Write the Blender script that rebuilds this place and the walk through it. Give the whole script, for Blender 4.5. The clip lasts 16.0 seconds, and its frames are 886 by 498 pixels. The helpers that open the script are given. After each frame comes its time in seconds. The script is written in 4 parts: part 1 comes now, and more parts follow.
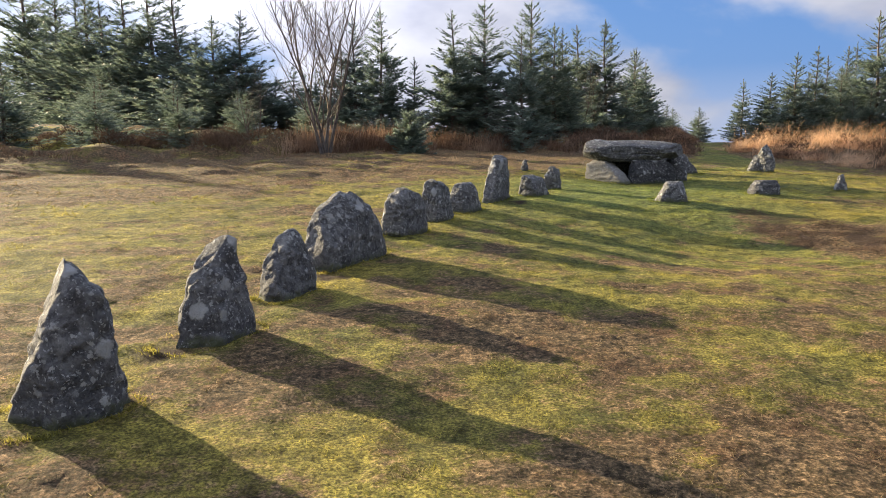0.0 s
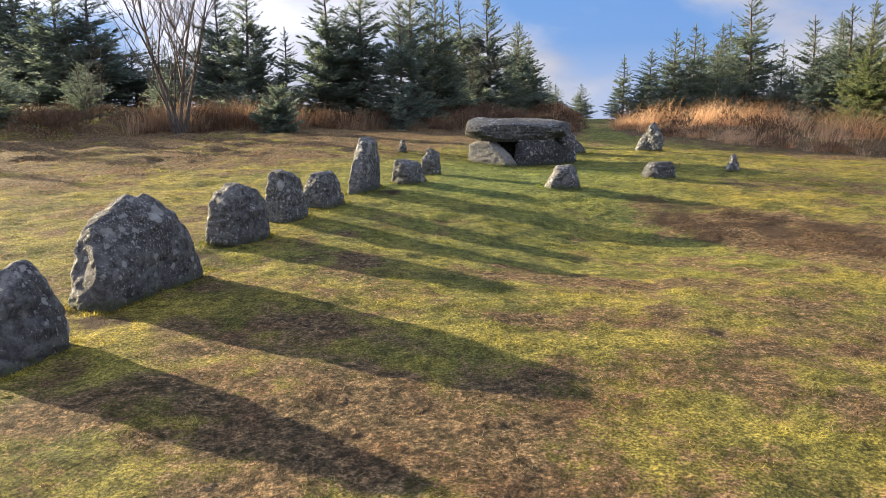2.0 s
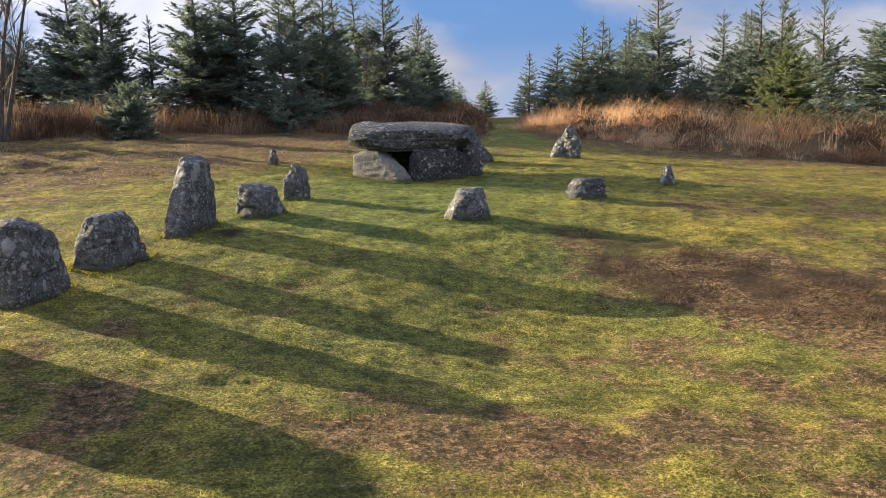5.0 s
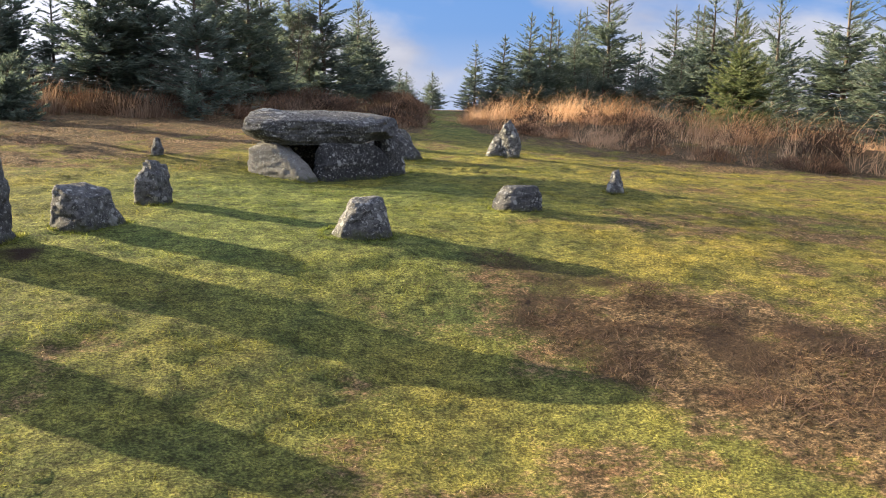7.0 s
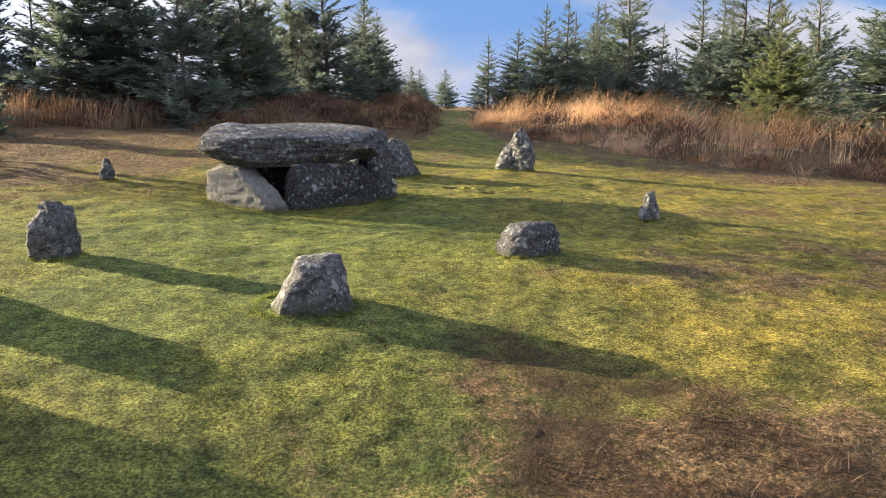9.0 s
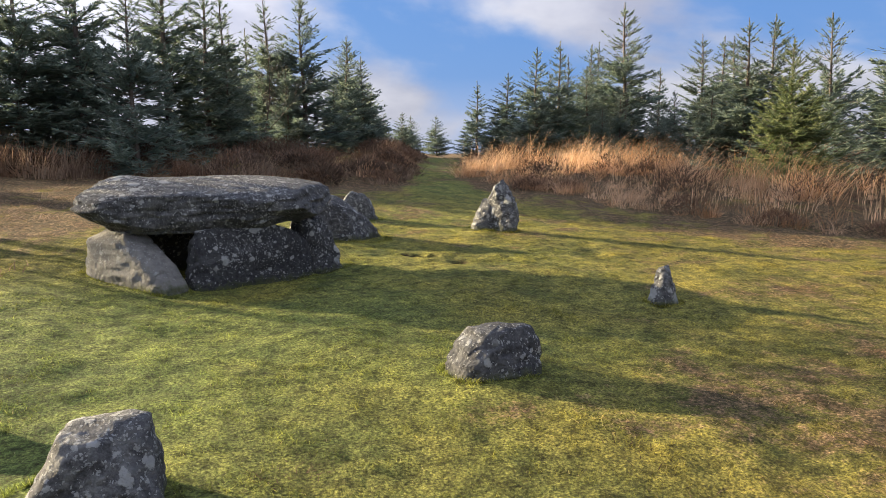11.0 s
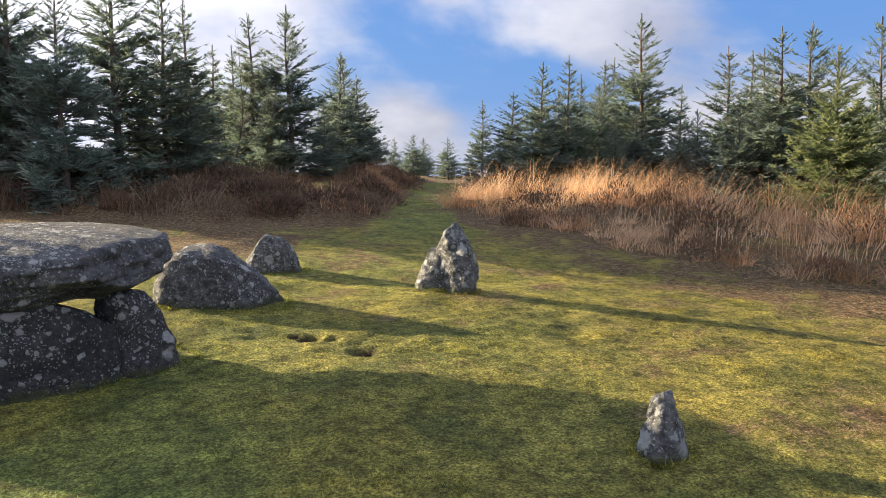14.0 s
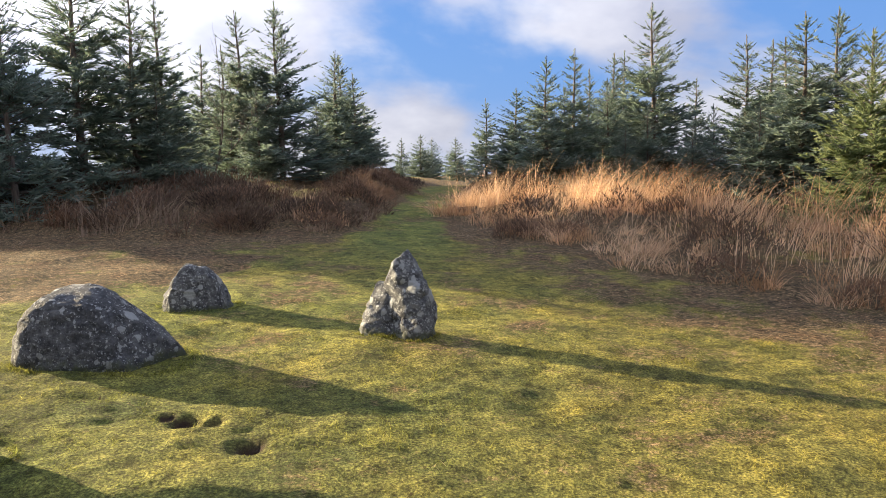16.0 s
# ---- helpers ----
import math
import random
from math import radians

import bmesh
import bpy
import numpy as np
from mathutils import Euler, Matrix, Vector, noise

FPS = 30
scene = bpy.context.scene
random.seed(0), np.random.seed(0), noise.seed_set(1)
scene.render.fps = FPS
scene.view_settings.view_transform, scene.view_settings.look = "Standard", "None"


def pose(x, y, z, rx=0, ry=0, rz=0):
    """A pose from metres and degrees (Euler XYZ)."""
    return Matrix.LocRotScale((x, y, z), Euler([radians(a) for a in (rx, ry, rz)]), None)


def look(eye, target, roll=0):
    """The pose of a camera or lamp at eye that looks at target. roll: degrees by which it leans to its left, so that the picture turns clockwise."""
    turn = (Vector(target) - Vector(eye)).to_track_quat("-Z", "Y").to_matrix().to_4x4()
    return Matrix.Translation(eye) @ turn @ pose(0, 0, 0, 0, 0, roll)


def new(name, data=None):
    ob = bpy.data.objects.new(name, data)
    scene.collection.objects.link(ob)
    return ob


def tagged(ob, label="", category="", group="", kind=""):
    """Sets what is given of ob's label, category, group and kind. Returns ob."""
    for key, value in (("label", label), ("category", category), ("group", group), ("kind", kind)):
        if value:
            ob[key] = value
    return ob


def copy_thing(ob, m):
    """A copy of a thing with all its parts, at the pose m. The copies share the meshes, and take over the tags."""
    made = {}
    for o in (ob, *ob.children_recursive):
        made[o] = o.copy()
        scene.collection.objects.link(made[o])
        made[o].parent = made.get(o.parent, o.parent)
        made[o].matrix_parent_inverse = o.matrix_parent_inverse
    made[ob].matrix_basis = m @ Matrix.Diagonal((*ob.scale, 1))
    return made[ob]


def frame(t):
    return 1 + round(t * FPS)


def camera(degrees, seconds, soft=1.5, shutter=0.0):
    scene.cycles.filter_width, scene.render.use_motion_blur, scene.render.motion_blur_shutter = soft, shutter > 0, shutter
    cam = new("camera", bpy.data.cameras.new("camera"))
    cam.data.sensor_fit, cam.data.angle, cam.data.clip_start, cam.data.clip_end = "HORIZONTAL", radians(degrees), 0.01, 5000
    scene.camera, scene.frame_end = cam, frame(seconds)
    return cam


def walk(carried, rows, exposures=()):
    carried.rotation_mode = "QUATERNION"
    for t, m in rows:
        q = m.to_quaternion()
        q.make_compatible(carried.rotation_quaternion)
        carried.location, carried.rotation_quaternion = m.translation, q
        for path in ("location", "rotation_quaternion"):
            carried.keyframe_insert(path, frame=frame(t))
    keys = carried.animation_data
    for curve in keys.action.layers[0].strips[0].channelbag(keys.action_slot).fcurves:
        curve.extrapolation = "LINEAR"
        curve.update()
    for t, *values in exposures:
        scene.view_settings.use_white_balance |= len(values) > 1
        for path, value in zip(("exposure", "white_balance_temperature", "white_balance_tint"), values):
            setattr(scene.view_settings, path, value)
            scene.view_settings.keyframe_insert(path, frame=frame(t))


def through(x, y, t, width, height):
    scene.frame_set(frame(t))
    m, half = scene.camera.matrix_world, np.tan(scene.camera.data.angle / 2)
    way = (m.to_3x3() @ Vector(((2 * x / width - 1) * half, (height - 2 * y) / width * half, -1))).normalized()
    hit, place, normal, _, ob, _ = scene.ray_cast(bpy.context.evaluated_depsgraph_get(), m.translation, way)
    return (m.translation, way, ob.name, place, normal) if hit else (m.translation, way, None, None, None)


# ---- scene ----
cam = camera(62.5, 16.0, soft=0.85)
PATH = [
    (0, (0.022, 0.042, 1.426), (0.012, 2.007, 1.052), 0.9),
    (0.5, (0.184, 0.403, 1.448), (0.23, 2.365, 1.062), 0.3),
    (1, (0.23, 0.858, 1.416), (0.372, 2.812, 1.014), 0.9),
    (1.5, (0.27, 1.277, 1.439), (0.517, 3.214, 1.007), 1.2),
    (2, (0.416, 1.75, 1.404), (0.705, 3.682, 0.973), 1.1),
    (2.5, (0.546, 2.267, 1.355), (0.941, 4.176, 0.907), 1.4),
    (3, (0.666, 2.765, 1.39), (1.107, 4.659, 0.925), 1.3),
    (3.5, (0.845, 3.195, 1.417), (1.316, 5.082, 0.952), 1.1),
    (4, (0.971, 3.61, 1.435), (1.476, 5.488, 0.97), 1.4),
    (4.2, (1.012, 3.76, 1.448), (1.528, 5.64, 1.001), 1.2),
    (6.3, (1.969, 5.474, 1.377), (2.552, 7.34, 0.957), 2.1),
    (6.5, (2.082, 5.609, 1.398), (2.69, 7.467, 0.979), 2.4),
    (7, (2.273, 6.0, 1.347), (2.936, 7.832, 0.898), 3.2),
    (7.5, (2.388, 6.357, 1.421), (3.047, 8.192, 0.975), 3.4),
    (8, (2.683, 6.783, 1.385), (3.316, 8.627, 0.937), 3.5),
    (8.5, (2.911, 7.207, 1.398), (3.522, 9.054, 0.935), 2.2),
    (9, (3.088, 7.62, 1.455), (3.703, 9.467, 0.995), 2.1),
    (9.5, (3.389, 8.009, 1.478), (4.016, 9.867, 1.084), 2.0),
    (9.7, (3.484, 8.155, 1.443), (4.115, 10.013, 1.054), 2.4),
    (11.8, (4.547, 10.002, 1.423), (5.168, 11.877, 1.108), 1.7),
    (12, (4.68, 10.106, 1.439), (5.286, 11.983, 1.112), 1.3),
    (12.5, (5.018, 10.556, 1.431), (5.593, 12.44, 1.087), 1.3),
    (13, (5.18, 10.95, 1.451), (5.735, 12.837, 1.091), 1.7),
    (13.5, (5.431, 11.234, 1.437), (5.993, 13.123, 1.096), 2.1),
    (14, (5.744, 11.549, 1.452), (6.311, 13.446, 1.171), 2.0),
    (14.5, (5.954, 11.914, 1.461), (6.545, 13.804, 1.185), 2.2),
    (15, (6.245, 12.216, 1.411), (6.843, 14.106, 1.142), 1.7),
    (15.5, (6.496, 12.488, 1.473), (7.079, 14.382, 1.207), 1.8),
    (16, (6.674, 12.816, 1.536), (7.197, 14.725, 1.252), 1.1),
]

# the lawn rises ahead and falls to the right; poses above are square to it
SLOPE = pose(0, 0, 0, 3.0, 1.9, 0)
EXPOSURES = [(0, 1.94), (1, 2.04), (3, 2.08), (4, 1.87), (6.5, 1.88), (7, 2.1), (8, 1.86), (8.5, 2.04), (9, 2.13), (9.5, 1.9), (12, 2.12), (13.5, 2.24), (14, 2.08), (15, 2.22), (15.5, 2.1), (16, 2.16)]
walk(cam, [(t, SLOPE @ look(eye, target, roll)) for t, eye, target, roll in PATH], EXPOSURES)

# ---- world, sun ----
SUN_AZ, SUN_EL = radians(50.5), radians(14.0)      # to the left of +y, above the horizon
sun_way = Vector((-math.sin(SUN_AZ) * math.cos(SUN_EL), math.cos(SUN_AZ) * math.cos(SUN_EL), math.sin(SUN_EL)))
sun = new("sun", bpy.data.lights.new("sun", "SUN"))
sun.data.energy, sun.data.angle, sun.data.color = 5.0, radians(0.6), (1.0, 0.81, 0.52)
sun.matrix_world = look(sun_way * 60, (0, 0, 0))


def nodes_of(tree):
    """Short makers for a node tree: node(kind, **inputs) and link(a, b)."""
    def node(kind, props=None, **inputs):
        n = tree.nodes.new(kind)
        for key, value in (props or {}).items():
            setattr(n, key, value)
        for key, value in inputs.items():
            sock = n.inputs[int(key[1:])] if key[0] == "i" and key[1:].isdigit() else n.inputs[key.replace("_", " ")]
            if isinstance(value, bpy.types.NodeSocket):
                tree.links.new(value, sock)
            else:
                sock.default_value = value
        return n

    def ramp(fac, stops, mode="LINEAR"):
        n = tree.nodes.new("ShaderNodeValToRGB")
        n.color_ramp.interpolation = mode
        while len(n.color_ramp.elements) < len(stops):
            n.color_ramp.elements.new(0.5)
        for e, (p, c) in zip(n.color_ramp.elements, stops):
            e.position, e.color = p, (*c, 1) if len(c) == 3 else c
        tree.links.new(fac, n.inputs[0])
        return n.outputs[0]

    def mix(fac, a, b, blend="MIX"):
        n = tree.nodes.new("ShaderNodeMix")
        n.data_type, n.blend_type, n.clamp_factor = "RGBA", blend, True
        for value, sock in ((fac, n.inputs[0]), (a, n.inputs[6]), (b, n.inputs[7])):
            if isinstance(value, bpy.types.NodeSocket):
                tree.links.new(value, sock)
            elif isinstance(value, tuple):
                sock.default_value = (*value, 1)
            else:
                sock.default_value = value
        return n.outputs[2]

    def maths(op, a, b=0.5, c=0.5):
        n = tree.nodes.new("ShaderNodeMath")
        n.operation, n.use_clamp = op, False
        for value, sock in zip((a, b, c), n.inputs):
            if isinstance(value, bpy.types.NodeSocket):
                tree.links.new(value, sock)
            else:
                sock.default_value = value
        return n.outputs[0]

    return node, ramp, mix, maths


def build_world():
    world = bpy.data.worlds.new("sky")
    scene.world = world
    world.use_nodes = True
    tree = world.node_tree
    tree.nodes.clear()
    node, ramp, mix, maths = nodes_of(tree)
    sky = node("ShaderNodeTexSky", {"sky_type": "NISHITA", "sun_disc": False, "sun_elevation": SUN_EL, "sun_rotation": -SUN_AZ,
                                    "air_density": 1.2, "dust_density": 0.6, "ozone_density": 2.0})
    way = node("ShaderNodeTexCoord").outputs["Generated"]
    bits = node("ShaderNodeSeparateXYZ", Vector=way)
    # clouds lie on a flat deck: the way is divided by its height
    lift = maths("ADD", maths("MAXIMUM", bits.outputs[2], 0.0), 0.42)
    deck = node("ShaderNodeCombineXYZ", X=maths("DIVIDE", bits.outputs[0], lift), Y=maths("DIVIDE", bits.outputs[1], lift), Z=0.0).outputs[0]
    big = node("ShaderNodeTexNoise", Vector=node("ShaderNodeMapping", Vector=deck, Location=(CLOUD_X, CLOUD_Y, 0.0)).outputs[0], Scale=1.15, Detail=7.0, Roughness=0.50, Distortion=0.15).outputs["Fac"]
    cover = ramp(big, [(0.42, (0, 0, 0)), (0.545, (1, 1, 1))], "EASE")
    soft = node("ShaderNodeTexNoise", Vector=deck, Scale=2.6, Detail=5.0, Roughness=0.55).outputs["Fac"]
    cloud = ramp(soft, [(0.32, (3.3, 3.4, 4.2)), (0.62, (5.5, 5.5, 6.0))])
    low = ramp(bits.outputs[2], [(0.0, (0.6, 0.6, 0.6)), (0.10, (0, 0, 0))])
    blue = mix(0.75, sky.outputs[0], (1.0, 2.5, 6.3))
    hazy = mix(low, blue, (4.9, 5.4, 6.6))
    # clouds towards the sun shine through
    toward = node("ShaderNodeVectorMath", {"operation": "DOT_PRODUCT"}, i0=way, i1=tuple(sun_way)).outputs["Value"]
    glow = maths("ADD", 1.0, maths("MULTIPLY", maths("POWER", maths("MAXIMUM", toward, 0.0), 5.0), 3.0))
    cloud = node("ShaderNodeVectorMath", {"operation": "SCALE"}, i0=cloud, Scale=maths("MULTIPLY", glow, maths("ADD", 0.85, maths("MULTIPLY", maths("MAXIMUM", bits.outputs[2], 0.0), 1.7)))).outputs[0]
    full = mix(maths("MULTIPLY", cover, 0.92), hazy, cloud)
    full = node("ShaderNodeVectorMath", {"operation": "SCALE"}, i0=full, Scale=0.66).outputs[0]
    back = node("ShaderNodeBackground", Color=full, Strength=0.05)
    out = node("ShaderNodeOutputWorld", Surface=back.outputs[0])


CLOUD_X, CLOUD_Y = 1.3, 0.4
build_world()


# ---- shape of the land ----
def hash01(ix, iy, iz, seed):
    h = (ix * 374761393 + iy * 668265263 + iz * 2147483647 + seed * 974634777) & 0xFFFFFFFF
    h = ((h ^ (h >> 13)) * 1274126177) & 0xFFFFFFFF
    return ((h ^ (h >> 16)) & 0xFFFFFF) / float(0xFFFFFF)


def vnoise(p, seed=0):
    """Value noise in -1..1 for an array of points (n, 3)."""
    i = np.floor(p).astype(np.int64)
    f = p - i
    f = f * f * (3 - 2 * f)
    total = np.zeros(len(p))
    for dx in (0, 1):
        for dy in (0, 1):
            for dz in (0, 1):
                w = (f[:, 0] if dx else 1 - f[:, 0]) * (f[:, 1] if dy else 1 - f[:, 1]) * (f[:, 2] if dz else 1 - f[:, 2])
                total += w * hash01(i[:, 0] + dx, i[:, 1] + dy, i[:, 2] + dz, seed)
    return total * 2 - 1


def fbm(p, scale, octaves=3, seed=0):
    total, amp = np.zeros(len(p)), 1.0
    for k in range(octaves):
        total += amp * vnoise(p * scale * 2.03**k + 17.3 * k, seed + k)
        amp *= 0.5
    return total


def step(a, b, x):
    f = np.clip((x - a) / (b - a), 0, 1)
    return f * f * (3 - 2 * f)


def flat(x, y):
    return np.stack([x, y, np.zeros_like(x)], 1)


def bank_edge(y):
    """x of the foot of the tall grass on the right of the lawn."""
    return np.interp(y, [-40, 0, 12, 15, 16.8, 17.7, 19.5, 22.7, 25, 28, 31, 38, 60], [40, 28, 21, 17, 14.3, 12.9, 12.0, 11.5, 10.7, 10.9, 12.3, 14.9, 26])


def heath_edge(x):
    """y at which the heath behind the lawn begins, left of the green path."""
    return np.interp(x, [-60, -20, -9.6, -7.6, -6, -3.9, -1.8, 1.4, 3.5, 5.6, 8, 9.1, 10.2, 12.4, 20], [4, 10, 16.3, 18.4, 19.9, 23.5, 24.9, 26, 25, 24.7, 25, 27, 31, 37.5, 60])


def inside_bank(x, y):
    wob = 0.5 * fbm(flat(x, y), 0.7, 2, 31)
    return step(-0.1, 2.2, x + wob - bank_edge(y)) * step(8, 16, y)


def inside_heath(x, y):
    wob = 0.5 * fbm(flat(x, y), 0.6, 2, 37)
    return step(-0.2, 2.2, y + wob - heath_edge(x)) * (1 - step(0, 1.2, x - np.interp(y, [24, 25, 27, 31, 38, 60], [8.1, 8.2, 9.1, 10.2, 12.5, 21])))


def soft_end(v, lo, hi, reach):
    """v itself between lo and hi; beyond them it levels out."""
    v = np.where(v > hi, hi + reach * (1 - np.exp(-(np.maximum(v, hi) - hi) / reach)), v)
    return np.where(v < lo, lo - reach * (1 - np.exp(-(lo - np.minimum(v, lo)) / reach)), v)


def brownness(x, y):
    """How far the turf has gone to brown, dead thatch, with half-shade painted in at one patch: 0 to 1."""
    p = flat(x, y)
    b = 0.355 - 0.15 * step(9, 13, y) + 0.06 * step(6, 2, y) + 0.12 * step(9.5, 7.5, y) * step(1.5, 3.5, x) + 0.04 * step(7.0, 10.0, x) * step(11, 14, y) + 0.17 * fbm(p, 0.55, 3, 3) + 0.40 * fbm(p, 2.0, 2, 8) + 0.42 * (1 - 0.3 * step(8, 12, y)) * fbm(p, 5.5, 2, 9)
    # the faint patch at (7.6, 12.4) browns dead grass and paints half-shade over it
    for cx, cy, rx, ry, turn, k in ((5.35, 9.05, 2.1, 0.9, -64, 0.9), (0.7, 4.5, 0.9, 0.5, -25, 0.85), (2.3, 7.3, 0.9, 0.35, -30, 0.6),
                                    (1.5, 2.6, 1.3, 0.6, 10, 0.45), (7.6, 12.4, 2.2, 0.9, -30, 0.14), (8.4, 12.6, 1.8, 0.35, -28, 0.3), (11.2, 17.6, 2.0, 0.35, -40, 0.5)):
        a = radians(turn)
        u, v = (x - cx) * math.cos(a) + (y - cy) * math.sin(a), -(x - cx) * math.sin(a) + (y - cy) * math.cos(a)
        b = b + k * np.exp(-((u / rx) ** 2 + (v / ry) ** 2) ** 1.3)
    # the rough ground on the far left, and along the foot of the bank
    b = b + 0.62 * step(0.3, 3.8, (y - 11.2) - 0.95 * (x + 0.3) - 2.0) * step(0.0, 1.0, heath_edge(x) + 3 - y)
    b = b + (0.34 * step(-2.6, -0.8, x - bank_edge(y)) + 0.3 * step(-0.7, 0.0, x - bank_edge(y))) * step(12, 17, y)
    b = b + 0.45 * step(22.5, 25.5, y) * (1 - green_path(x, y))
    lush = np.exp(-(((x - 4.4) / 3.2) ** 2 + ((y - 15.0) / 4.0) ** 2))
    lush = lush + 0.45 * np.exp(-(((x - 2.8) / 2.2) ** 2 + ((y - 10.4) / 2.6) ** 2))
    return np.clip(b - 0.75 * lush - 0.9 * green_path(x, y), 0, 1)


def green_path(x, y):
    mid = np.interp(y, [20, 25, 31, 38, 50], [8.0, 9.3, 11.2, 13.6, 18])
    return step(1.15, 0.5, np.abs(x - mid)) * step(21, 25, y) * step(47, 39, y)


def height(x, y):
    """World height of the ground for arrays of x and y."""
    x, y = np.atleast_1d(np.asarray(x, float)), np.atleast_1d(np.asarray(y, float))
    z = -0.0332 * soft_end(x, -30, 30, 12) + 0.0524 * soft_end(y, -12, 35, 6)
    p = flat(x, y)
    near = np.exp(-np.maximum(np.hypot(x - 3, y - 14) - 40, 0) / 30)
    rough = step(2.0, 6.0, (y - 10.8) - 0.55 * (x - 0.3) - 2.0)
    z = z + near * (0.018 * fbm(p, 0.8, 2, 11) + 0.013 * fbm(p, 3.6, 2, 13) + rough * (0.025 + 0.05 * step(3.0, -2.0, x)) * (fbm(p, 1.2, 3, 17) + 0.4))
    z = z + near * (0.26 * inside_bank(x, y) * (1 + 0.6 * fbm(p, 0.9, 2, 19)) + 0.22 * inside_heath(x, y) * (1 + 1.0 * fbm(p, 0.9, 2, 23)))
    # cushions of moss, rounded above and creased between
    lawn = step(12.5, 9.0, np.abs(x - 3.4)) * step(21.0, 18.0, y)
    z = z + lawn * (0.010 * np.abs(vnoise(p * 6.5, 91)) + 0.012 * np.abs(vnoise(p * 12.0 + 3.1, 92)) - 0.008)
    # a shallow dish assumed inside the row of stones; its slope dims the lawn
    z = z - 0.26 * np.exp(-((x - 3.3) / 2.1) ** 2 - ((y - 9.0) / 1.9) ** 2)
    for cx, cy, r, d in ((6.36, 16.93, 0.075, -0.10), (6.51, 16.86, 0.05, -0.07), (6.25, 17.03, 0.045, -0.04), (6.70, 16.50, 0.07, -0.08), (6.55, 18.7, 0.3, -0.03), (2.6, 13.7, 0.7, 0.03), (3.7, 12.0, 0.6, 0.03),
                         (4.2, 16.0, 1.6, -0.085), (5.65, 12.95, 0.5, 0.03), (7.8, 18.3, 0.6, 0.04)):
        z = z + d * np.exp(-((x - cx) ** 2 + (y - cy) ** 2) / r**2)
    return z


HOLLOWS = ((6.36, 16.93, 0.085), (6.51, 16.86, 0.06), (6.25, 17.03, 0.05), (6.70, 16.50, 0.09), (-1.62, 4.1, 0.16), (-1.0, 6.2, 0.2), (-0.75, 7.85, 0.22), (1.2, 11.7, 0.16))


def scorch(x, y):
    """The long patch of dead heather in the middle of the lawn: 0 to 1."""
    u, v = (x - 5.35) * 0.42 - (y - 9.05) * 0.907, (x - 5.35) * 0.907 + (y - 9.05) * 0.42
    wob = 0.35 * fbm(flat(x, y), 1.5, 3, 75)
    return step(1.25, 0.75, np.hypot(u / 2.1, v / 0.76) + wob)


def bare_soil(x, y):
    """Trodden or scraped earth: 0 to 1."""
    b = np.zeros_like(x)
    for cx, cy, r in HOLLOWS:
        b = np.maximum(b, np.exp(-(((x - cx) ** 2 + (y - cy) ** 2) / r**2) ** 2))
    patch = scorch(x, y) * np.clip(0.60 + 0.9 * fbm(flat(x, y), 3.2, 3, 73), 0, 0.85)
    return np.clip(np.maximum(b * (1 + 0.8 * fbm(flat(x, y), 9.0, 2, 71)), patch), 0, 1)


def land(x, y):
    return float(height(x, y)[0])


def raised(u, v, h):
    """The world place of a point h above the lawn's plane at (u, v)."""
    return SLOPE @ Vector((u, v, h))


# ---- meshes ----
def mesh_of(name, verts, faces, material, smooth=True, **layers):
    """A mesh object from arrays; faces (n, 3) or (n, 4); layers: a number for each vertex."""
    me = bpy.data.meshes.new(name)
    verts, faces = np.asarray(verts, np.float32), np.asarray(faces, np.int32)
    k = faces.shape[1]
    me.vertices.add(len(verts))
    me.vertices.foreach_set("co", verts.ravel())
    me.loops.add(faces.size)
    me.loops.foreach_set("vertex_index", faces.ravel())
    me.polygons.add(len(faces))
    me.polygons.foreach_set("loop_start", np.arange(0, faces.size, k, dtype=np.int32))
    me.polygons.foreach_set("use_smooth", np.full(len(faces), smooth))
    for key, values in layers.items():
        me.attributes.new(key, "FLOAT", "POINT").data.foreach_set("value", np.asarray(values, np.float32))
    me.update(calc_edges=True)
    me.validate()
    if material:
        me.materials.append(material)
    return me


def part(name, me, parent, label=""):
    ob = new(name, me)
    ob.parent = parent
    return tagged(ob, label)


# ---- materials ----
def material(name):
    m = bpy.data.materials.new(name)
    m.use_nodes = True
    m.node_tree.nodes.clear()
    node, ramp, mix, maths = nodes_of(m.node_tree)
    return m, node, ramp, mix, maths


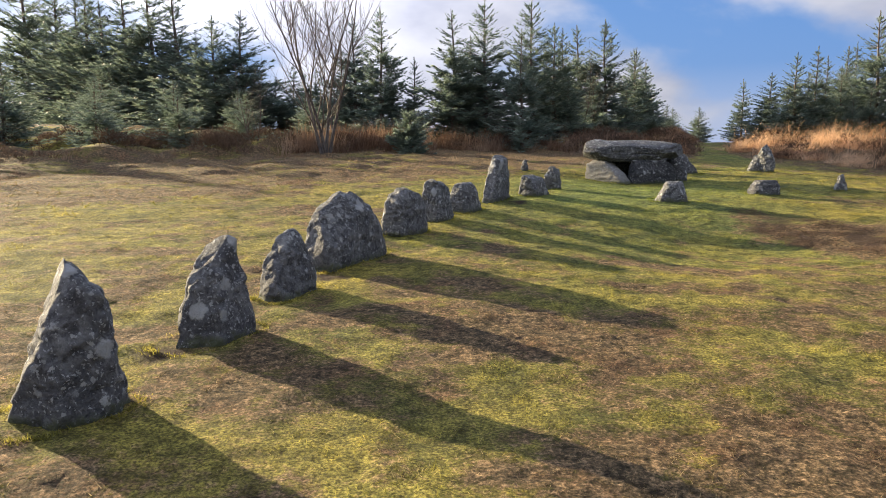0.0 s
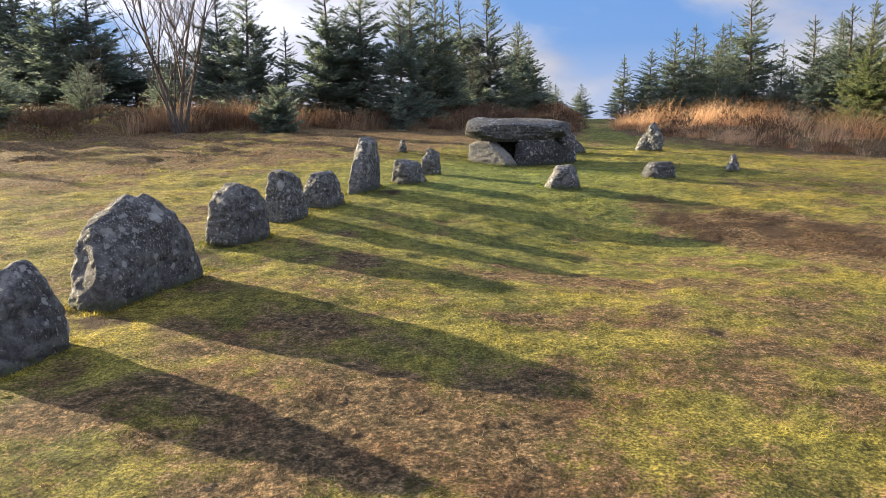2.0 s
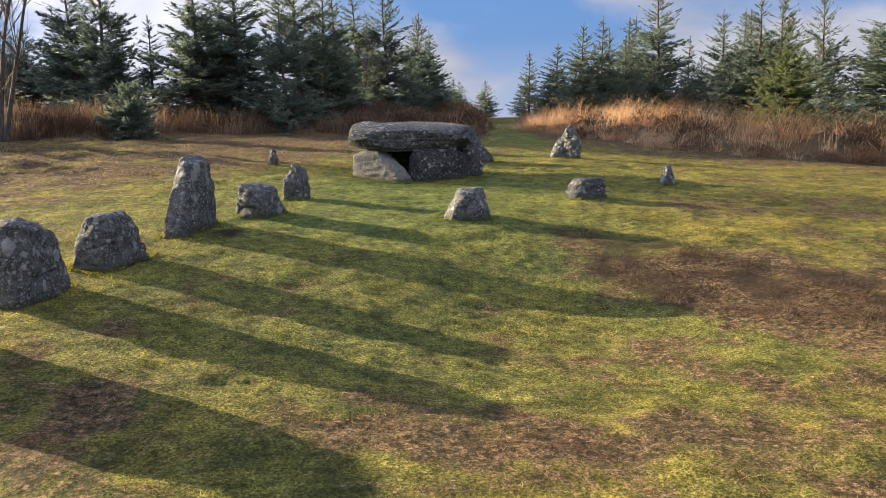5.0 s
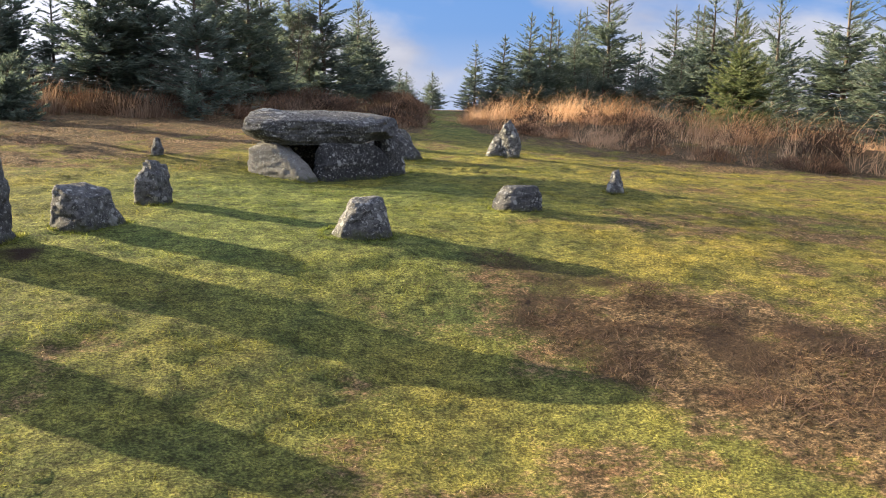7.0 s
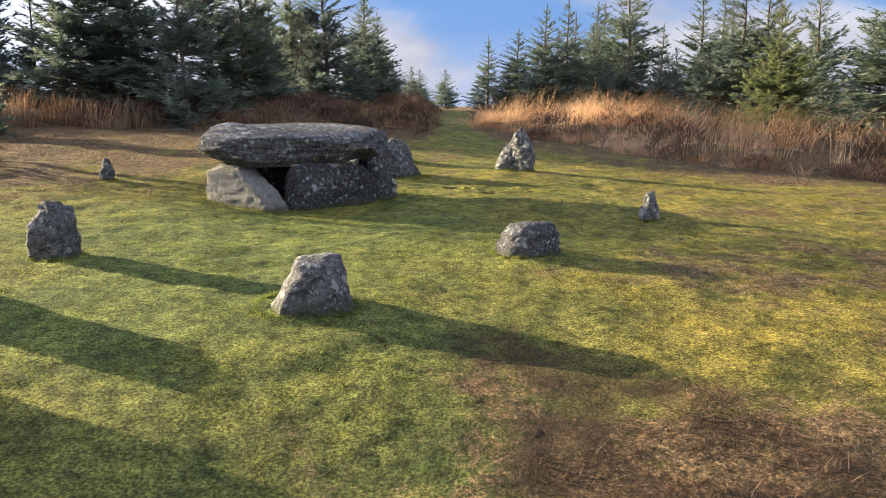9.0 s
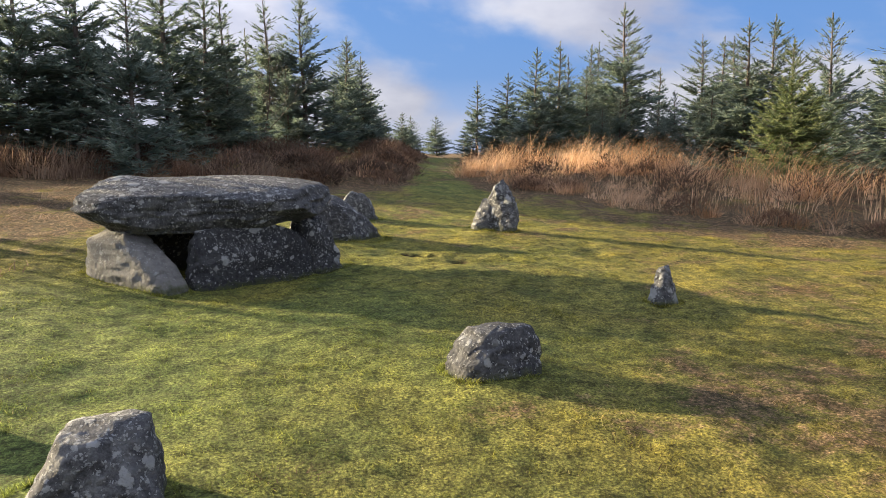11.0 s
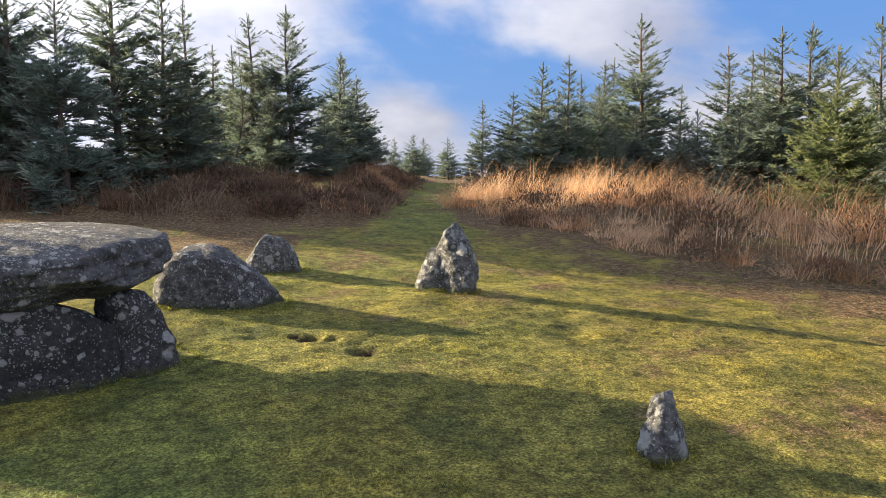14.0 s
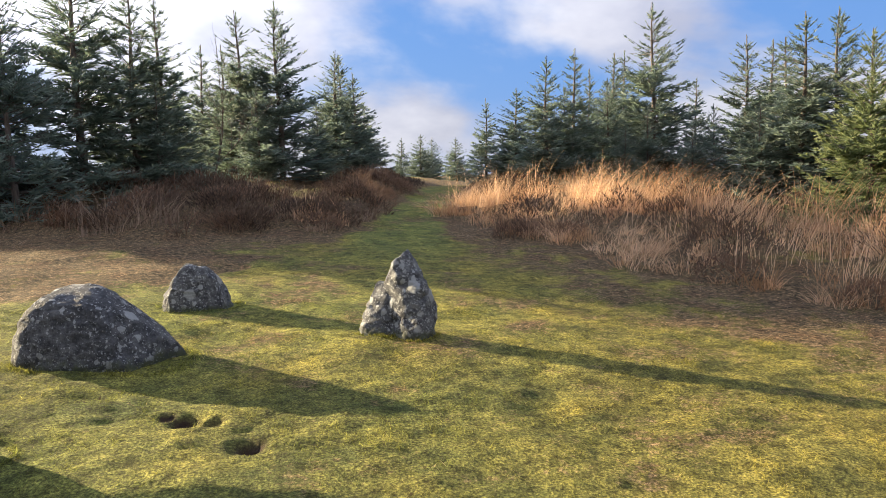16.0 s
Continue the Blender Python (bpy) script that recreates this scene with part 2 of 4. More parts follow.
def turf_colour(node, ramp, mix, maths, pos):
    """Shared by the soil sheet and the blades on it, so that patches agree."""
    brown = node("ShaderNodeAttribute", {"attribute_name": "brown"}).outputs["Fac"]
    lush = node("ShaderNodeAttribute", {"attribute_name": "lush"}).outputs["Fac"]
    fine = node("ShaderNodeTexNoise", Vector=pos, Scale=22.0, Detail=4.0, Roughness=0.65).outputs["Fac"]
    wide = node("ShaderNodeTexNoise", Vector=pos, Scale=2.4, Detail=4.0, Roughness=0.6).outputs["Fac"]
    wide = ramp(wide, [(0.32, (0, 0, 0)), (0.68, (1, 1, 1))])
    green = mix(wide, (0.098, 0.102, 0.027), (0.318, 0.274, 0.062))
    green = mix(lush, green, mix(wide, (0.085, 0.125, 0.036), (0.215, 0.255, 0.066)))
    moss = ramp(node("ShaderNodeTexNoise", Vector=pos, Scale=1.1, Detail=3.0).outputs["Fac"], [(0.52, (0, 0, 0)), (0.68, (1, 1, 1))])
    green = mix(maths("MULTIPLY", moss, maths("SUBTRACT", 0.5, maths("MULTIPLY", lush, 0.45))), green, (0.385, 0.310, 0.060))
    dead = mix(ramp(fine, [(0.32, (0, 0, 0)), (0.68, (1, 1, 1))]), (0.036, 0.025, 0.015), (0.26, 0.182, 0.100))
    rust = ramp(node("ShaderNodeTexNoise", Vector=pos, Scale=3.3, Detail=3.0).outputs["Fac"], [(0.45, (0, 0, 0)), (0.7, (1, 1, 1))])
    dead = mix(maths("MULTIPLY", rust, 0.55), dead, (0.13, 0.065, 0.037))
    edge = maths("ADD", brown, maths("MULTIPLY", maths("SUBTRACT", fine, 0.5), 1.5))
    full = mix(ramp(edge, [(0.30, (0, 0, 0)), (0.72, (1, 1, 1))]), green, dead)
    mottle = node("ShaderNodeTexNoise", Vector=pos, Scale=11.0, Detail=6.0, Roughness=0.72).outputs["Fac"]
    speck = node("ShaderNodeTexNoise", Vector=pos, Scale=58.0, Detail=2.0, Roughness=0.6).outputs["Fac"]
    full = mix(1.0, full, ramp(speck, [(0.38, (0.55, 0.53, 0.50)), (0.50, (1.0, 1.0, 1.0)), (0.62, (1.45, 1.42, 1.40))]), "MULTIPLY")
    return mix(1.0, full, ramp(mottle, [(0.34, (0.36, 0.35, 0.34)), (0.48, (0.92, 0.92, 0.92)), (0.64, (1.58, 1.50, 1.43))]), "MULTIPLY")


def make_ground_material():
    m, node, ramp, mix, maths = material("turf_and_soil")
    pos = node("ShaderNodeNewGeometry").outputs["Position"]
    colour = turf_colour(node, ramp, mix, maths, pos)
    grit = node("ShaderNodeTexNoise", Vector=pos, Scale=75.0, Detail=4.0, Roughness=0.7).outputs["Fac"]
    colour = mix(ramp(grit, [(0.36, (0.75, 0.75, 0.75)), (0.58, (0, 0, 0))]), colour, (0.040, 0.036, 0.016))
    soil = node("ShaderNodeAttribute", {"attribute_name": "soil"}).outputs["Fac"]
    colour = mix(soil, colour, mix(grit, (0.014, 0.010, 0.007), (0.070, 0.044, 0.028)))
    clump = node("ShaderNodeTexNoise", Vector=pos, Scale=24.0, Detail=4.0, Roughness=0.65).outputs["Fac"]
    bump = node("ShaderNodeBump", Strength=1.0, Distance=0.035, Height=maths("ADD", clump, maths("MULTIPLY", grit, 0.6)))
    bsdf = node("ShaderNodeBsdfPrincipled", Base_Color=colour, Roughness=0.95, Normal=bump.outputs[0])
    bsdf.inputs["Specular IOR Level"].default_value = 0.12
    node("ShaderNodeOutputMaterial", Surface=bsdf.outputs[0])
    return m


def make_blade_material():
    m, node, ramp, mix, maths = material("short_grass")
    pos = node("ShaderNodeNewGeometry").outputs["Position"]
    colour = turf_colour(node, ramp, mix, maths, pos)
    tone = node("ShaderNodeAttribute", {"attribute_name": "tone"}).outputs["Fac"]
    dry = node("ShaderNodeAttribute", {"attribute_name": "brown"}).outputs["Fac"]
    straw = ramp(maths("ADD", tone, maths("MULTIPLY", dry, 0.34)), [(0.95, (0, 0, 0)), (1.03, (1, 1, 1))])
    colour = mix(maths("MULTIPLY", straw, 0.55), colour, (0.40, 0.32, 0.18))
    colour = mix(1.0, colour, ramp(tone, [(0.0, (0.78, 0.78, 0.78)), (0.9, (1.28, 1.28, 1.28))]), "MULTIPLY")
    a = node("ShaderNodeBsdfDiffuse", Color=colour)
    b = node("ShaderNodeBsdfTranslucent", Color=mix(0.10, colour, (0.40, 0.42, 0.06)))
    both = node("ShaderNodeMixShader", i0=0.5, i1=a.outputs[0], i2=b.outputs[0])
    node("ShaderNodeOutputMaterial", Surface=both.outputs[0])
    return m


def make_stalk_material(name, dark, light, warm, through=0.4):
    m, node, ramp, mix, maths = material(name)
    tone = node("ShaderNodeAttribute", {"attribute_name": "tone"}).outputs["Fac"]
    pos = node("ShaderNodeNewGeometry").outputs["Position"]
    wide = node("ShaderNodeTexNoise", Vector=pos, Scale=0.9, Detail=3.0).outputs["Fac"]
    colour = mix(tone, dark, light)
    colour = mix(ramp(wide, [(0.45, (0, 0, 0)), (0.65, (0.7, 0.7, 0.7))]), colour, mix(tone, tuple(0.5 * c for c in warm), warm))
    a = node("ShaderNodeBsdfDiffuse", Color=colour)
    b = node("ShaderNodeBsdfTranslucent", Color=colour)
    both = node("ShaderNodeMixShader", i0=through, i1=a.outputs[0], i2=b.outputs[0])
    node("ShaderNodeOutputMaterial", Surface=both.outputs[0])
    return m


def make_stone_material():
    m, node, ramp, mix, maths = material("lichened_granite")
    pos = node("ShaderNodeNewGeometry").outputs["Position"]
    own = node("ShaderNodeObjectInfo").outputs["Random"]
    shift = node("ShaderNodeVectorMath", {"operation": "ADD"}, i0=pos, i1=node("ShaderNodeCombineXYZ", X=maths("MULTIPLY", own, 40.0), Y=own, Z=own).outputs[0]).outputs[0]
    wide = node("ShaderNodeTexNoise", Vector=shift, Scale=3.2, Detail=5.0, Roughness=0.62).outputs["Fac"]
    grain = node("ShaderNodeTexNoise", Vector=shift, Scale=95.0, Detail=3.0, Roughness=0.7).outputs["Fac"]
    mid = node("ShaderNodeTexNoise", Vector=shift, Scale=16.0, Detail=6.0, Roughness=0.66).outputs["Fac"]
    base = mix(ramp(wide, [(0.36, (0, 0, 0)), (0.64, (1, 1, 1))]), (0.038, 0.040, 0.045), (0.185, 0.185, 0.182))
    base = mix(ramp(mid, [(0.40, (1, 1, 1)), (0.58, (0, 0, 0))]), base, (0.020, 0.020, 0.024))
    vein = node("ShaderNodeTexNoise", Vector=shift, Scale=38.0, Detail=5.0, Roughness=0.75).outputs["Fac"]
    base = mix(ramp(vein, [(0.50, (0, 0, 0)), (0.68, (0.5, 0.5, 0.5))]), base, (0.25, 0.25, 0.245))
    base = mix(maths("MULTIPLY", grain, 0.25), base, (0.27, 0.265, 0.25))
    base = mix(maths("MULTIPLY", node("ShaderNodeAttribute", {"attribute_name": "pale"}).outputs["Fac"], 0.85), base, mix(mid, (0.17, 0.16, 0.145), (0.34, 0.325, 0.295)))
    # darkens the whole stone; on the chamber's inner stones it paints their shade
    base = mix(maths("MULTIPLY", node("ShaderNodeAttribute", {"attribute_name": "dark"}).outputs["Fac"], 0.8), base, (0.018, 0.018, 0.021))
    # pale crusts of lichen: round spots of two sizes
    warp = node("ShaderNodeVectorMath", {"operation": "ADD"}, i0=shift, i1=node("ShaderNodeVectorMath", {"operation": "SCALE"}, i0=node("ShaderNodeTexNoise", Vector=shift, Scale=18.0, Detail=4.0, Roughness=0.7).outputs["Color"], Scale=0.065).outputs[0]).outputs[0]
    near = node("ShaderNodeAttribute", {"attribute_name": "lichen"}).outputs["Fac"]
    crust = None
    for scale, size, keep in ((5.5, 0.33, 0.80), (13.0, 0.34, 0.74), (29.0, 0.36, 0.74), (62.0, 0.40, 0.66)):
        v = node("ShaderNodeTexVoronoi", {"feature": "F1"}, Vector=warp, Scale=scale)
        spot = ramp(v.outputs["Distance"], [(size * 0.8, (1, 1, 1)), (size, (0, 0, 0))])
        some = ramp(maths("ADD", node("ShaderNodeSeparateColor", Color=v.outputs["Color"]).outputs[0], maths("MULTIPLY", maths("SUBTRACT", near, 0.5), 0.8)), [(keep, (0, 0, 0)), (keep + 0.05, (1, 1, 1))])
        spot = maths("MULTIPLY", spot, some)
        crust = spot if crust is None else maths("MAXIMUM", crust, spot)
    pale = mix(mid, (0.22, 0.23, 0.22), (0.46, 0.46, 0.44))
    base = mix(maths("MULTIPLY", crust, 0.85), base, pale)
    moss = node("ShaderNodeAttribute", {"attribute_name": "moss"}).outputs["Fac"]
    base = mix(ramp(maths("ADD", moss, maths("MULTIPLY", maths("SUBTRACT", mid, 0.5), 1.2)), [(0.55, (0, 0, 0)), (0.85, (0.8, 0.8, 0.8))]), base, (0.060, 0.070, 0.022))
    relief = maths("ADD", maths("ADD", mid, maths("MULTIPLY", vein, 0.35)), maths("ADD", maths("MULTIPLY", grain, 0.16), maths("MULTIPLY", crust, 0.12)))
    bump = node("ShaderNodeBump", Strength=0.95, Distance=0.045, Height=relief)
    bsdf = node("ShaderNodeBsdfPrincipled", Base_Color=base, Roughness=0.88, Normal=bump.outputs[0])
    bsdf.inputs["Specular IOR Level"].default_value = 0.3
    node("ShaderNodeOutputMaterial", Surface=bsdf.outputs[0])
    return m


def make_bark_material(name, dark, light):
    m, node, ramp, mix, maths = material(name)
    pos = node("ShaderNodeTexCoord").outputs["Object"]
    streak = node("ShaderNodeTexNoise", Vector=node("ShaderNodeMapping", Vector=pos, Scale=(9.0, 9.0, 2.0)).outputs[0], Scale=3.0, Detail=5.0).outputs["Fac"]
    colour = mix(ramp(streak, [(0.35, (0, 0, 0)), (0.65, (1, 1, 1))]), dark, light)
    bump = node("ShaderNodeBump", Strength=0.6, Distance=0.02, Height=streak)
    bsdf = node("ShaderNodeBsdfPrincipled", Base_Color=colour, Roughness=0.9, Normal=bump.outputs[0])
    node("ShaderNodeOutputMaterial", Surface=bsdf.outputs[0])
    return m


def make_needle_material(name, dark, light, tip):
    m, node, ramp, mix, maths = material(name)
    tone = node("ShaderNodeAttribute", {"attribute_name": "tone"}).outputs["Fac"]
    own = node("ShaderNodeObjectInfo").outputs["Random"]
    colour = mix(tone, dark, light)
    colour = mix(ramp(tone, [(0.8, (0, 0, 0)), (1.0, (1, 1, 1))]), colour, tip)
    colour = mix(maths("MULTIPLY", own, 0.35), colour, (0.10, 0.135, 0.085))
    a = node("ShaderNodeBsdfPrincipled", Base_Color=colour, Roughness=0.55)
    b = node("ShaderNodeBsdfTranslucent", Color=mix(0.3, colour, (0.10, 0.145, 0.09)))
    both = node("ShaderNodeMixShader", i0=0.48, i1=a.outputs[0], i2=b.outputs[0])
    node("ShaderNodeOutputMaterial", Surface=both.outputs[0])
    return m


TURF = make_ground_material()
BLADE = make_blade_material()
STONE = make_stone_material()
BARK = make_bark_material("spruce_bark", (0.055, 0.042, 0.032), (0.15, 0.12, 0.095))
TWIG = make_bark_material("bare_twig_bark", (0.055, 0.045, 0.038), (0.16, 0.135, 0.115))
NEEDLE = make_needle_material("spruce_needles", (0.072, 0.102, 0.084), (0.200, 0.255, 0.205), (0.31, 0.365, 0.30))
OLIVE = make_needle_material("olive_spruce_needles", (0.065, 0.090, 0.034), (0.19, 0.225, 0.080), (0.30, 0.32, 0.13))
STRAW = make_stalk_material("tall_dry_grass", (0.32, 0.175, 0.090), (0.90, 0.63, 0.40), (0.68, 0.37, 0.18), 0.55)
DULL = make_stalk_material("faded_grass", (0.10, 0.060, 0.042), (0.40, 0.29, 0.20), (0.30, 0.17, 0.10), 0.25)
RUSSET = make_stalk_material("russet_heather", (0.080, 0.050, 0.035), (0.34, 0.22, 0.145), (0.28, 0.16, 0.095), 0.3)
HEATHER = make_stalk_material("dry_heather", (0.042, 0.030, 0.023), (0.17, 0.118, 0.085), (0.17, 0.110, 0.072), 0.2)


# ---- ground ----
def spread(lo, hi, fine_step, far):
    """Grid lines: even between lo and hi, then ever wider out to far."""
    mid = list(np.arange(lo, hi + 1e-6, fine_step))
    out, gap = [], fine_step
    while (hi + sum(out) if out else hi) < far:
        gap *= 1.17
        out.append(gap)
    steps = np.cumsum(out)
    return np.array(sorted([lo - s for s in steps] + mid + [hi + s for s in steps]))


def lushness(x, y):
    return np.clip(1.1 * np.exp(-(((x - 3.5) / 2.6) ** 2 + ((y - 14.0) / 2.8) ** 2)) + 0.5 * np.exp(-(((x - 2.8) / 2.4) ** 2 + ((y - 10.6) / 2.8) ** 2)) + 0.6 * np.exp(-(((x - 6.6) / 1.6) ** 2 + ((y - 19) / 3.0) ** 2)) + 0.7 * green_path(x, y) + 0.25 * fbm(flat(x, y), 0.9, 2, 41), 0, 1)


def build_ground():
    xs, ys = spread(-11, 16, 0.14, 2600), spread(-1, 27, 0.14, 2600)
    # finer along the way walked, and finest over the scraped holes
    xs = np.concatenate([xs[xs < -3.03], np.arange(-3.0, 9.5, 0.055), xs[xs > 9.5]])
    ys = np.concatenate([ys[ys < 0.97], np.arange(1.0, 17.9, 0.055), ys[ys > 17.9]])
    xs = np.concatenate([xs[xs < 6.08], np.arange(6.1, 6.89, 0.03), xs[xs > 6.9]])
    ys = np.concatenate([ys[ys < 16.28], np.arange(16.3, 17.19, 0.03), ys[ys > 17.2]])
    gx, gy = (a.ravel() for a in np.meshgrid(xs, ys))
    n, k = len(xs), len(ys)
    i = (np.arange(k - 1)[:, None] * n + np.arange(n - 1)[None]).ravel()
    me = mesh_of("ground", np.stack([gx, gy, height(gx, gy)], 1), np.stack([i, i + 1, i + n + 1, i + n], 1), TURF,
                 brown=brownness(gx, gy), lush=lushness(gx, gy), soil=bare_soil(gx, gy))
    tagged(new("ground", me), "mossy short-cropped turf with brown dead patches", "ground", kind="structure")


build_ground()


# ---- stones ----
FEET = []


def stone(name, label, a, b, thick, tall, left, right, seed, depth=(1.0, 1.0, 0.92, 0.78, 0.5), lean=0.0, bury=0.14, base=None, group="ring of standing stones",
          square=3.2, rough=0.024, lichen=0.42, moss=0.25, cuts=14, behind=0.12, flat_top=0.86, pale=0.0, layers=0.0, tilt=0.0, dark=0.0):
    """A rough upright slab. a, b: the ends of its face's foot on the lawn; the body lies behind the face (on the left of a to b).
    left, right: the outline's sides at five even heights, in lengths of the foot from its middle; depth: thickness at those heights; lean: metres that the top leans back."""
    rng = np.random.RandomState(seed)
    a, b = Vector(a), Vector(b)
    length = (b - a).length
    along = (b - a) / length
    back = Vector((-along.y, along.x))
    mid = (a + b) / 2 + back * (thick * behind)
    if bury > 0:
        FEET.append((mid, along, back, length, thick))
    nz, nr = 52, 88
    f = np.linspace(0, 1, nz) ** 0.9
    keys = np.linspace(0, 1, 5)
    lo, hi, dp = (np.interp(f, keys, v) for v in (left, right, depth))
    soften = lambda v: np.convolve(np.pad(v, 3, "edge"), np.ones(7) / 7, "valid")
    lo, hi, dp = soften(lo), soften(hi), soften(dp)
    close = np.sqrt(np.clip(1 - np.clip((f - flat_top) / (1 - flat_top), 0, 1) ** 2.4, 0, 1))
    ang = np.linspace(0, 2 * math.pi, nr, endpoint=False)
    c, s = np.cos(ang), np.sin(ang)
    ring_u, ring_v = np.sign(c) * np.abs(c) ** (2 / square), np.sign(s) * np.abs(s) ** (2 / square)
    half, centre = (hi - lo) / 2 * length * close, (hi + lo) / 2 * length
    u = centre[:, None] + half[:, None] * ring_u[None]
    v = (dp * thick / 2 * close)[:, None] * ring_v[None] + (lean * f)[:, None]
    z = np.repeat((-bury + (tall + bury) * f)[:, None], nr, 1)
    p = np.stack([u.ravel(), v.ravel(), z.ravel()], 1)
    p = np.concatenate([p, [[centre[-1], lean, tall]]])
    # flat breaks
    core = np.array([0, 0, tall * 0.45])
    for _ in range(cuts):
        n = rng.normal(size=3) * (1, 1, 0.6)
        n[2] = abs(n[2])
        n /= np.linalg.norm(n)
        d = (p - core) @ n
        over = np.maximum(d - np.quantile(d, rng.uniform(0.85, 0.97)), 0)
        p -= 0.96 * over[:, None] * n
    grow = rough * min(1.0, (tall + 0.3))
    out = p - (core * (0, 0, 1) + np.array([0, 0, 0]))
    out[:, 2] *= 0.4
    out /= np.linalg.norm(out, axis=1)[:, None] + 1e-6
    sh = seed * 7.1
    ridged = 1 - np.abs(fbm(p + sh, 5.5, 3, seed + 5))
    p += out * (grow * (0.45 * fbm(p + sh, 2.6, 2, seed) + 0.65 * fbm(p + sh, 9.0, 3, seed + 2) - 0.5 * np.maximum(ridged - 0.75, 0) * 3))[:, None]
    p += out * (0.010 * fbm(p + sh, 15.0, 2, seed + 21) - 0.014 * np.maximum(1 - np.abs(fbm(p + sh, 3.4, 2, seed + 25)) * 9, 0))[:, None]
    p += out * (layers * fbm(p * (1.4, 1.4, 6.0) + sh, 2.2, 3, seed + 12))[:, None]
    if layers:
        p[:, 2] += 0.07 * np.exp(-((p[:, 0] + 0.33 * length) / 0.2) ** 2 - ((p[:, 1] - 0.1) / 0.5) ** 2) * step(0.5 * tall, tall, p[:, 2])
        # the underside is hollowed at one end of the front lip
        p[:, 2] += 0.045 * np.exp(-((p[:, 0] - 0.55) / 0.17) ** 2 - ((p[:, 1] + 0.72) / 0.4) ** 2) * (1 - step(0.0, 0.24, p[:, 2]))
    i = np.arange(nz - 1)[:, None] * nr + np.arange(nr)[None]
    j = np.arange(nz - 1)[:, None] * nr + (np.arange(nr)[None] + 1) % nr
    quads = np.stack([i, j, j + nr, i + nr], -1).reshape(-1, 4)
    top = len(p) - 1
    e = (nz - 1) * nr + np.arange(nr)
    tris = np.stack([e, (nz - 1) * nr + (np.arange(nr) + 1) % nr, np.full(nr, top)], 1)
    faces = np.concatenate([quads[:, [0, 1, 2]], quads[:, [0, 2, 3]], tris])
    lich = np.clip(lichen + 0.22 * (p[:, 2] / tall - 0.5) + 0.4 * fbm(p + sh, 1.8, 2, seed + 9), 0, 1)
    mossy = np.clip(moss + 0.9 * np.clip(1 - p[:, 2] / 0.12, 0, 1) * 0.6, 0, 1)
    me = mesh_of(name, p, faces, STONE, lichen=lich, moss=mossy, pale=np.full(len(p), pale), dark=np.full(len(p), dark))
    ob = new(name, me)
    z0 = land(mid.x, mid.y) if base is None else base
    ob.matrix_world = Matrix.Translation((mid.x, mid.y, z0)) @ Matrix.Rotation(math.atan2(along.y, along.x), 4, "Z") @ Matrix.Rotation(radians(tilt), 4, "X")
    return tagged(ob, label, "stone", group)


stone("standing_stone", "tall grey pointed standing stone with pale lichen in turf", (-1.95, 3.02), (-1.50, 3.42), 0.42, 0.80,
      (-0.50, -0.36, -0.20, -0.05, 0.06), (0.52, 0.45, 0.39, 0.35, 0.30), 1, depth=(1, 0.95, 0.85, 0.7, 0.45))
stone("standing_stone", "pointed triangular grey standing stone spotted with lichen", (-1.56, 4.06), (-1.24, 4.74), 0.40, 0.70,
      (-0.50, -0.38, -0.22, -0.02, 0.06), (0.50, 0.44, 0.38, 0.30, 0.20), 2, depth=(1, 0.95, 0.85, 0.7, 0.45), lichen=0.62)
stone("standing_stone", "small blunt dark grey standing stone with sloping top", (-1.27, 5.24), (-1.06, 5.86), 0.30, 0.51,
      (-0.50, -0.50, -0.48, -0.30, 0.05), (0.50, 0.48, 0.46, 0.45, 0.40), 3)
stone("standing_stone", "broad humped grey standing slab with stepped shoulder", (-1.12, 6.42), (-0.62, 7.46), 0.40, 0.68,
      (-0.50, -0.50, -0.47, -0.36, -0.04), (0.49, 0.46, 0.38, 0.26, 0.14), 4, cuts=7, flat_top=0.93, square=3.8, depth=(1, 1, 0.95, 0.85, 0.6))
stone("standing_stone", "broad rounded grey standing slab beside grass", (-0.57, 8.26), (-0.27, 8.90), 0.38, 0.54,
      (-0.50, -0.52, -0.50, -0.44, -0.30), (0.50, 0.52, 0.50, 0.44, 0.28), 5, square=4.0, cuts=2, flat_top=0.86)
stone("standing_stone", "blocky grey standing stone with lichen spots", (-0.19, 9.44), (0.06, 10.02), 0.34, 0.56,
      (-0.50, -0.48, -0.44, -0.40, -0.30), (0.50, 0.46, 0.40, 0.34, 0.26), 6, square=4.5, lichen=0.6, cuts=6, flat_top=0.92)
stone("standing_stone", "low grey standing stone with notched top", (0.15, 10.32), (0.52, 10.92), 0.34, 0.42,
      (-0.50, -0.48, -0.44, -0.36, -0.26), (0.50, 0.44, 0.38, 0.30, 0.22), 7, square=4.2, cuts=6, flat_top=0.92)
stone("standing_stone", "tall slender grey standing stone with white lichen patch", (0.70, 11.46), (1.10, 12.20), 0.27, 0.82,
      (-0.50, -0.42, -0.30, -0.10, 0.10), (0.50, 0.48, 0.46, 0.40, 0.24), 8, square=3.6, behind=0.3, flat_top=0.93, cuts=9, depth=(1, 0.95, 0.9, 0.8, 0.6), lichen=0.6)
stone("standing_stone", "low square dark grey stone with a step", (1.40, 12.34), (1.76, 12.80), 0.38, 0.37,
      (-0.50, -0.50, -0.50, -0.48, -0.44), (0.50, 0.48, 0.30, 0.26, 0.22), 9, square=5.0, lichen=0.4, cuts=4, flat_top=0.94)
